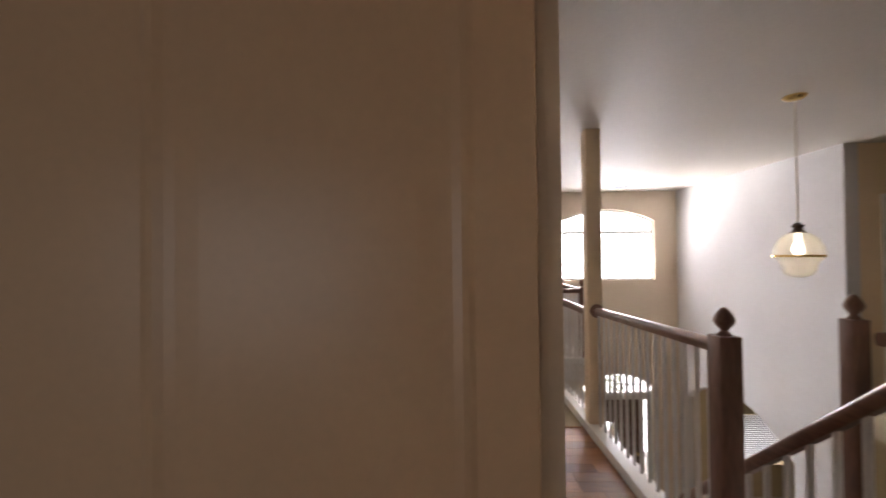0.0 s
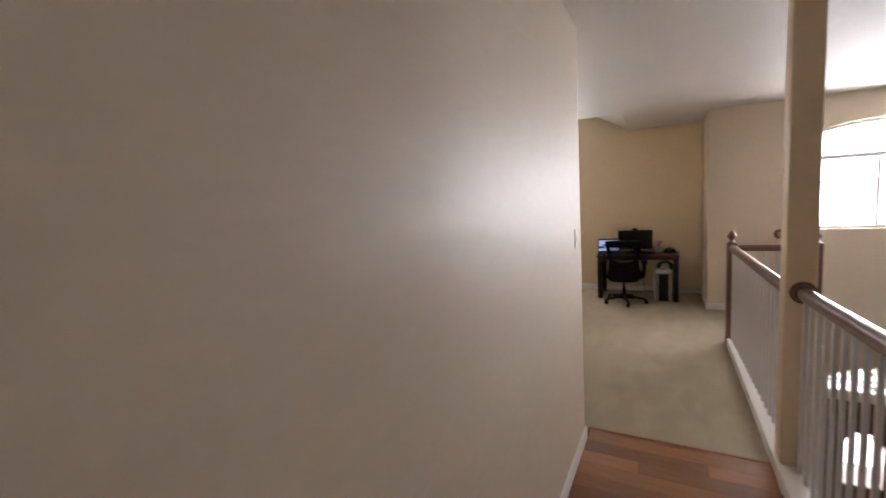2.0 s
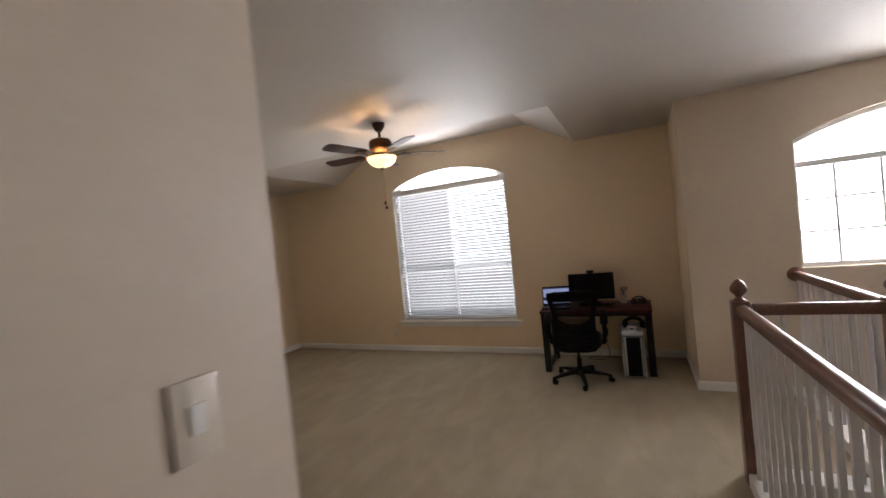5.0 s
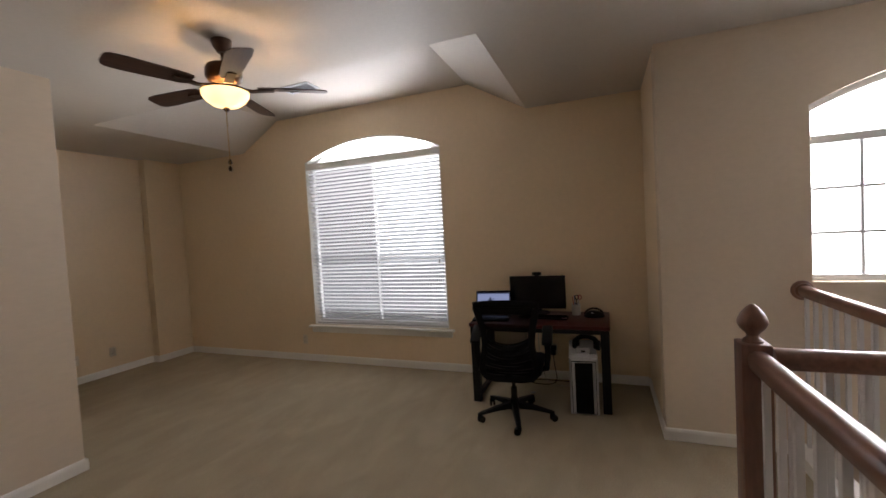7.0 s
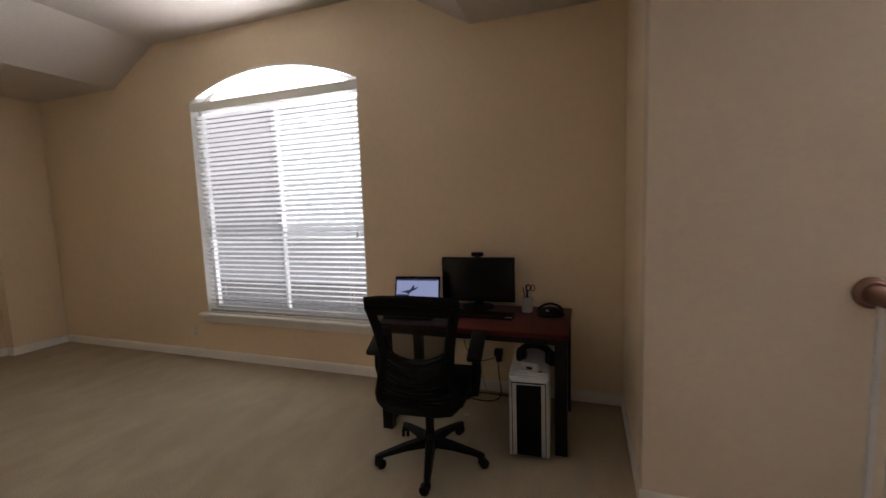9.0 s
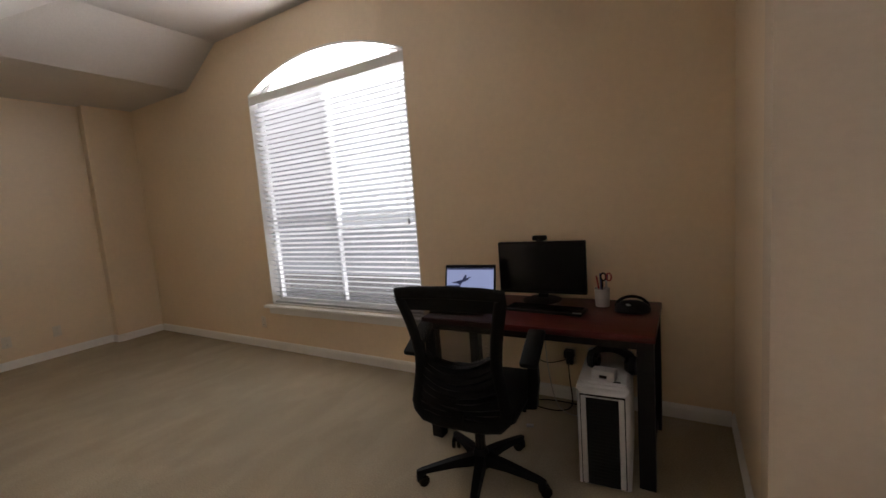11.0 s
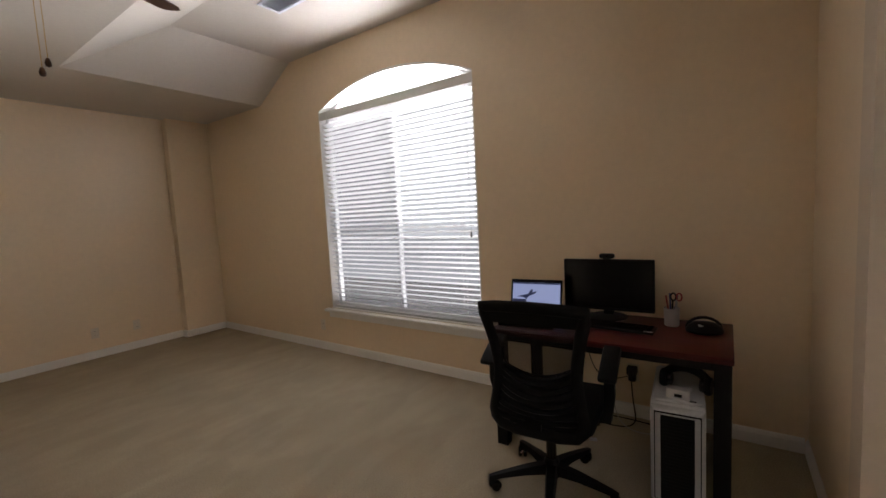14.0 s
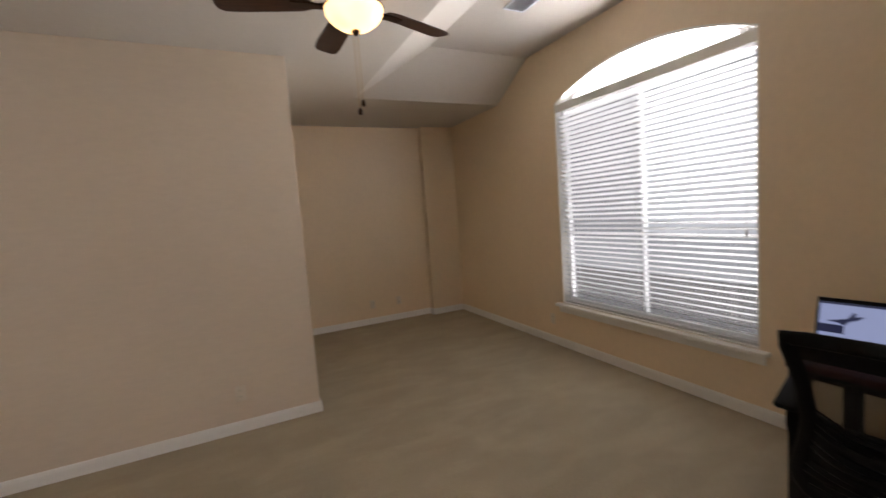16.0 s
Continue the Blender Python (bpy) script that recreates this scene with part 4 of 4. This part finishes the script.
def back_panel(z0, z1, bulge, thick, folds=0.0, inset=0.008, n=10, m=12, wing=0.0):
    bm = bmesh.new()
    grids = []
    for side in (0, 1):
        g = []
        for i in range(m + 1):
            row = []
            for j in range(n + 1):
                u = -1 + 2 * j / n
                z = z0 + (z1 - wing * (1 - u * u) - z0) * i / m
                y = back_y(z) - bulge * (1 - u * u) * math.sin(math.pi * i / m) + folds * math.sin(i * 2.6 + 1.5 * u) + thick * side
                row.append(bm.verts.new((u * (back_x(z) - inset), y, z)))
            g.append(row)
        grids.append(g)
        for i in range(m):
            for j in range(n):
                bm.faces.new((g[i][j], g[i][j + 1], g[i + 1][j + 1], g[i + 1][j]))
    a, b = grids
    rim = [(0, j) for j in range(n)] + [(i, n) for i in range(m)] + [(m, j) for j in range(n, 0, -1)] + [(i, 0) for i in range(m, 0, -1)]
    for k, (i, j) in enumerate(rim):
        i2, j2 = rim[(k + 1) % len(rim)]
        bm.faces.new((a[i][j], a[i2][j2], b[i2][j2], b[i][j]))
    return bm


part("top_bar", back_panel(0.895, 0.965, 0.006, 0.022, m=4), BLACK, chair, "thick black top bar", True)
part("back_mesh", back_panel(0.63, 0.895, 0.010, 0.003), CHAIRMESH, chair, "see-through black mesh", True)
part("lumbar_mesh", back_panel(0.405, 0.715, 0.052, 0.022, folds=0.009, m=22, wing=0.065), BLACK, chair, "black folded lumbar mesh", True)
part("spine", sweep([(0, -0.13, 0.39), (0, -0.225, 0.42), (0, -0.215, 0.50), (0, -0.205, 0.60)], rect(0.05, 0.018), up=(0, 1, 0)), BLACK, chair, "black back support", True)
for s in (-1, 1):
    part("arm_post", sweep([(s * 0.18, 0.02, 0.40), (s * 0.27, 0.0, 0.42), (s * 0.285, -0.02, 0.54), (s * 0.28, -0.02, 0.69)], rect(0.045, 0.03), up=(0, 1, 0)), BLACK, chair, smooth=True)
    part("armrest", box(-0.04, 0.04, -0.10, 0.11, -0.016, 0.016, 0.012), BLACK, chair, "black armrest pad", True, pose(s * 0.285, -0.02, 0.685, 28, 0, 0))

# ---- cables and outlets ----


def outlet(at, label="white double wall outlet", name="wall_outlet", switch=False):
    th = thing(name, at, label, "light switch" if switch else "outlet")
    part("plate", box(-0.036, 0.036, -0.006, 0.0, -0.058, 0.058, 0.003), PLATE, th, smooth=True)
    if switch:
        part("rocker", box(-0.011, 0.011, -0.010, -0.005, -0.022, 0.022, 0.002), TRIM, th, "white toggle")
    else:
        for z in (-0.022, 0.022):
            sock = part("socket", box(-0.016, 0.016, -0.0085, -0.005, z - 0.013, z + 0.013, 0.003), PLATE, th)
            for x in (-0.006, 0.006):
                part("slot", box(x - 0.001, x + 0.001, -0.009, -0.0082, z - 0.005, z + 0.005), BLACK, sock)
    return th


outlet(pose(1.62, 9.145, 0.30), "white wall outlet with black plugs under the desk")
outlet(pose(-1.49, 9.145, 0.27))
outlet(pose(-3.66, 8.15, 0.28, 0, 0, 90))
outlet(pose(-3.66, 7.756, 0.28, 0, 0, 90))
outlet(pose(-1.35, 6.08, 0.29, 0, 0, 90))
outlet(pose(1.50, 2.50, 0.34, 0, 0, 90))
outlet(pose(1.50, 4.00, 1.42, 0, 0, 90), "white toggle light switch on the hallway wall", "light_switch", True)
plug = thing("power_adapter", pose(1.62, 9.136, 0.30), "black power adapter plugged in under the desk", "adapter")
part("body", box(-0.03, 0.03, -0.06, 0.0, 0.0, 0.05, 0.006), BLACK, plug, smooth=True)
part("body", box(-0.022, 0.022, -0.04, 0.0, -0.048, -0.006, 0.006), BLACK, plug, smooth=True)


def cable(name, pts, r, m, label):
    cu = bpy.data.curves.new(name, "CURVE")
    cu.dimensions, cu.bevel_depth, cu.bevel_resolution = "3D", r, 2
    sp = cu.splines.new("NURBS")
    sp.points.add(len(pts) - 1)
    sp.use_endpoint_u, sp.order_u = True, 4
    for p, co in zip(sp.points, pts):
        p.co = (*co, 1)
    cu.materials.append(m)
    return tagged(new(name, cu), label, "cable", "cables under the desk")


CABLEW = material("grey_cable", (0.4, 0.38, 0.35), 0.5, grain=0.05)
cable("cable", [(1.62, 9.08, 0.32), (1.63, 9.02, 0.15), (1.70, 8.98, 0.02), (1.55, 8.92, 0.008), (1.35, 8.98, 0.008), (1.45, 9.08, 0.01), (1.75, 9.06, 0.01), (1.92, 8.95, 0.05), (1.93, 8.885, 0.12)], 0.004, BLACK, "black power cable curling on the carpet")
cable("cable", [(1.50, 8.99, 0.60), (1.48, 9.05, 0.35), (1.52, 9.02, 0.10), (1.60, 8.90, 0.012), (1.80, 8.92, 0.012), (1.90, 8.90, 0.10), (1.92, 8.885, 0.20)], 0.003, CABLEW, "grey cable hanging behind the desk")
cable("cable", [(1.36, 9.0, 0.60), (1.35, 9.07, 0.40), (1.42, 9.06, 0.22), (1.55, 9.08, 0.27), (1.60, 9.09, 0.29)], 0.003, BLACK, "black cable hanging behind the desk")
strip = thing("cable_plug", pose(1.47, 8.72, 0, 0, 0, 20), "small silver plug on a grey cable on the carpet", "plug")
part("body", box(-0.02, 0.02, -0.01, 0.01, 0.0, 0.014, 0.003), CASEGREY, strip)

# ---- ceiling fan ----
fan = thing("ceiling_fan", pose(0.085, 6.77, H), "dark bronze ceiling fan with a lit glass bowl", "ceiling fan")
part("canopy", lathe([(0, 0), (0.058, 0), (0.058, -0.012), (0.048, -0.040), (0.028, -0.072), (0, -0.075)], 28), FANBRONZE, fan, smooth=True)
part("downrod", lathe([(0, -0.06), (0.012, -0.06), (0.012, -0.15), (0, -0.15)], 14), FANBRONZE, fan, smooth=True)
part("motor", lathe([(0, -0.125), (0.035, -0.128), (0.055, -0.138), (0.090, -0.150), (0.101, -0.170), (0.101, -0.215), (0.085, -0.240), (0.062, -0.252), (0.046, -0.262), (0.044, -0.285), (0.034, -0.292), (0, -0.294)], 32), FANBRONZE, fan, smooth=True)
BOWL = bpy.data.materials.new("amber_lit_glass")
BOWL.use_nodes = True
nt = BOWL.node_tree
b = nt.nodes["Principled BSDF"]
b.inputs["Base Color"].default_value = (0.85, 0.70, 0.45, 1)
b.inputs["Roughness"].default_value = 0.35
no = nt.nodes.new("ShaderNodeTexNoise")
no.inputs["Scale"].default_value = 9.0
ra = nt.nodes.new("ShaderNodeValToRGB")
ra.color_ramp.elements[0].color, ra.color_ramp.elements[1].color = (0.80, 0.36, 0.09, 1), (1.0, 0.78, 0.42, 1)
tcn = nt.nodes.new("ShaderNodeTexCoord")
nt.links.new(tcn.outputs["Object"], no.inputs["Vector"])
nt.links.new(no.outputs["Fac"], ra.inputs[0])
nt.links.new(ra.outputs[0], b.inputs["Emission Color"])
b.inputs["Emission Strength"].default_value = 3.0
part("glass_bowl", lathe([(0.127, -0.296), (0.130, -0.303), (0.126, -0.326), (0.107, -0.353), (0.074, -0.378), (0.034, -0.391), (0, -0.393)], 36), BOWL, fan, "lit amber glass bowl", True)
part("bowl_rim", lathe([(0.126, -0.292), (0.131, -0.292), (0.133, -0.299), (0.128, -0.303), (0.126, -0.292)], 36), FANBRONZE, fan, smooth=True)
part("bowl_finial", lathe([(0, -0.388), (0.016, -0.390), (0.020, -0.400), (0.010, -0.412), (0, -0.418)], 16), FANBRONZE, fan, smooth=True)
for k in range(5):
    a = 38 + 72 * k
    bm = bmesh.new()
    prof = []
    for r, w0, w1 in ((0.18, -0.040, 0.040), (0.22, -0.054, 0.052), (0.34, -0.059, 0.059), (0.49, -0.063, 0.065), (0.555, -0.058, 0.061), (0.577, -0.043, 0.048), (0.584, -0.02, 0.02)):
        prof.append([bm.verts.new((r, u, z + 0.20 * u)) for u, z in ((w0, -0.003), (w1, -0.003), (w1, 0.003), (w0, 0.003))])
    for p, q in zip(prof, prof[1:]):
        for j in range(4):
            bm.faces.new((p[j], p[(j + 1) % 4], q[(j + 1) % 4], q[j]))
    bm.faces.new(prof[0])
    bm.faces.new(prof[-1])
    blade = part("blade", bm, FANBLADE, fan, "dark walnut fan blade", at=pose(0, 0, -0.272, 0, 0, a))
    part("blade_iron", sweep([(0.09, 0, -0.005), (0.15, 0, -0.018), (0.20, 0, -0.012), (0.27, 0, -0.008)], rect(0.045, 0.007)), FANBRONZE, blade, "bronze blade bracket", True)
for dx, dy, zz in ((0.012, -0.015, -0.735), (-0.014, 0.010, -0.690)):
    part("pull_chain", box(dx - 0.0012, dx + 0.0012, dy - 0.0012, dy + 0.0012, zz, -0.285), BRASS, fan, "thin brass pull chain")
    part("chain_fob", lathe([(0, 0), (0.009, 0.004), (0.011, 0.016), (0.006, 0.032), (0, 0.036)], 12, (dx, dy, zz - 0.034)), FANBRONZE, fan, "dark chain fob", True)
fan_lamp = new("fan_lamp", bpy.data.lights.new("fan_lamp", "POINT"))
fan_lamp.data.energy, fan_lamp.data.color, fan_lamp.data.shadow_soft_size = 10.0, (1.0, 0.60, 0.27), 0.03
fan_lamp.location = (0.085, 6.77, H - 0.362)

# ---- pendant ----
pend = thing("pendant_lamp", pose(3.87, 3.50, H), "clear ribbed glass globe pendant on a brass chain", "pendant lamp")
part("canopy", lathe([(0, 0), (0.072, 0), (0.072, -0.010), (0.05, -0.028), (0.014, -0.036), (0, -0.036)], 26), BRASS, pend, "polished brass canopy", True)
part("cord", lathe([(0, -0.03), (0.006, -0.03), (0.006, -0.94), (0, -0.94)], 10), PLATE, pend, "thin brass chain and cord")
part("cap", lathe([(0, -0.92), (0.016, -0.925), (0.040, -0.945), (0.028, -0.965), (0.036, -0.985), (0.060, -1.0), (0, -1.0)], 24), FANBRONZE, pend, "dark metal cap", True)
gbm = bmesh.new()
prof = [(0.050, -0.998), (0.072, -1.010), (0.112, -1.045), (0.138, -1.095), (0.146, -1.15), (0.143, -1.18), (0.112, -1.205), (0.098, -1.245), (0.094, -1.275), (0.072, -1.305), (0.034, -1.32), (0, -1.322)]
n = 64
rings = []
for r, z in prof:
    rings.append([gbm.verts.new(((r + 0.003 * math.cos(16 * 2 * math.pi * k / n) * (r > 0.05)) * math.cos(2 * math.pi * k / n), (r + 0.003 * math.cos(16 * 2 * math.pi * k / n) * (r > 0.05)) * math.sin(2 * math.pi * k / n), z)) for k in range(n)])
for p, q in zip(rings, rings[1:]):
    for k in range(n):
        gbm.faces.new((p[k], p[(k + 1) % n], q[(k + 1) % n], q[k]))
bmesh.ops.remove_doubles(gbm, verts=gbm.verts, dist=1e-5)
RIBGLASS = screen_mesh("ribbed_clear_glass", (0.90, 0.88, 0.84), 0.58)
RIBGLASS.node_tree.nodes["Principled BSDF"].inputs["Roughness"].default_value = 0.08
part("globe", gbm, RIBGLASS, pend, "clear ribbed glass globe", True)
part("band", lathe([(0.144, -1.158), (0.152, -1.158), (0.152, -1.172), (0.144, -1.172), (0.144, -1.158)], 40), BRASS, pend, "brass band", True)
part("bulb", lathe([(0, -1.0), (0.016, -1.0), (0.018, -1.06), (0.034, -1.10), (0.036, -1.13), (0.022, -1.155), (0, -1.16)], 18), emitter("lit_bulb", (1.0, 0.84, 0.6), 9.0), pend, "lit bulb", True)

# ---- ceiling vents and sensor ----


def vent(at, w, d, n, label):
    th = thing("ceiling_vent", at, label, "ceiling vent", "ceiling vents")
    part("frame", box(-w / 2, w / 2, -d / 2, -d / 2 + 0.025, -0.010, 0, 0.002), VENTGREY, th)
    part("frame", box(-w / 2, w / 2, d / 2 - 0.025, d / 2, -0.010, 0, 0.002), VENTGREY, th)
    for s in (-1, 1):
        part("frame", box(s * (w / 2 - 0.0125) - 0.0125, s * (w / 2 - 0.0125) + 0.0125, -d / 2 + 0.025, d / 2 - 0.025, -0.010, 0, 0.002), VENTGREY, th)
    part("backing", box(-w / 2 + 0.025, w / 2 - 0.025, -d / 2 + 0.025, d / 2 - 0.025, -0.002, 0), VENTGREY, th)
    for k in range(n):
        y = -d / 2 + 0.025 + (d - 0.05) * (k + 0.5) / n
        part("slat", box(-w / 2 + 0.025, w / 2 - 0.025, -0.008, 0.008, -0.0015, 0.0015), VENTGREY, th, at=pose(0, y, -0.006, 35, 0, 0))
    return th


vent(pose(-0.68, 8.36, VZ), 0.36, 0.20, 9, "pale grey slatted ceiling vent in the tray")
vent(pose(4.30, 7.60, H), 0.34, 0.20, 9, "pale grey slatted ceiling vent over the stairwell")
chime = thing("door_chime", pose(1.50, 2.46, 2.42, 0, 0, 90), "small white door chime high on the wall", "door chime")
part("box", box(-0.09, 0.09, -0.045, 0, -0.055, 0.055, 0.008), PLATE, chime, smooth=True)
part("grille", box(0.03, 0.07, -0.047, -0.044, -0.03, 0.03, 0.001), CASEGREY, chime, "grey grille")
stair_switch = outlet(pose(5.20, 8.12, -1.96), "pale switch plate beside the entry door", "light_switch", True)

# ---- oak planks of the hallway ----
PW = 0.125
PLANKS = []
for L in (0.33, 0.52, 0.71, 0.90):
    PLANKS.append((L, mesh_of("plank", box(0.0003, L - 0.0003, 0.0003, PW - 0.0003, -0.012, 0.0, 0.0006), OAKFLOOR)))
rng = random.Random(4)
y = 1.03
while y < 4.31:
    x = 1.515
    while x < 2.57:
        L, me = PLANKS[rng.randrange(4)]
        if x + L > 2.575:
            L = 2.575 - x
            if L < 0.03:
                break
            me = mesh_of("plank", box(0.0003, L - 0.0003, 0.0003, PW - 0.0003, -0.012, 0.0, 0.0006), OAKFLOOR)
        p = new("plank", me)
        p.parent = hall_floor
        p.location = (x, y, rng.uniform(-0.0003, 0.0))
        x += L
    y += PW
bm = bmesh.new()
for k in range(21):
    bm_box(bm, 1.40, 2.575, -1.6 + PW * k, -1.6 + PW * k + PW - 0.001, -0.012, 0.0)
tagged(part("planks", bm, OAKFLOOR, hall_floor), kind="stuff")
structure("floor_transition", box(1.50, 2.575, 4.312, 4.332, -0.012, 0.004, 0.002), OAKFLOOR, "thin oak strip at the carpet edge", "trim")
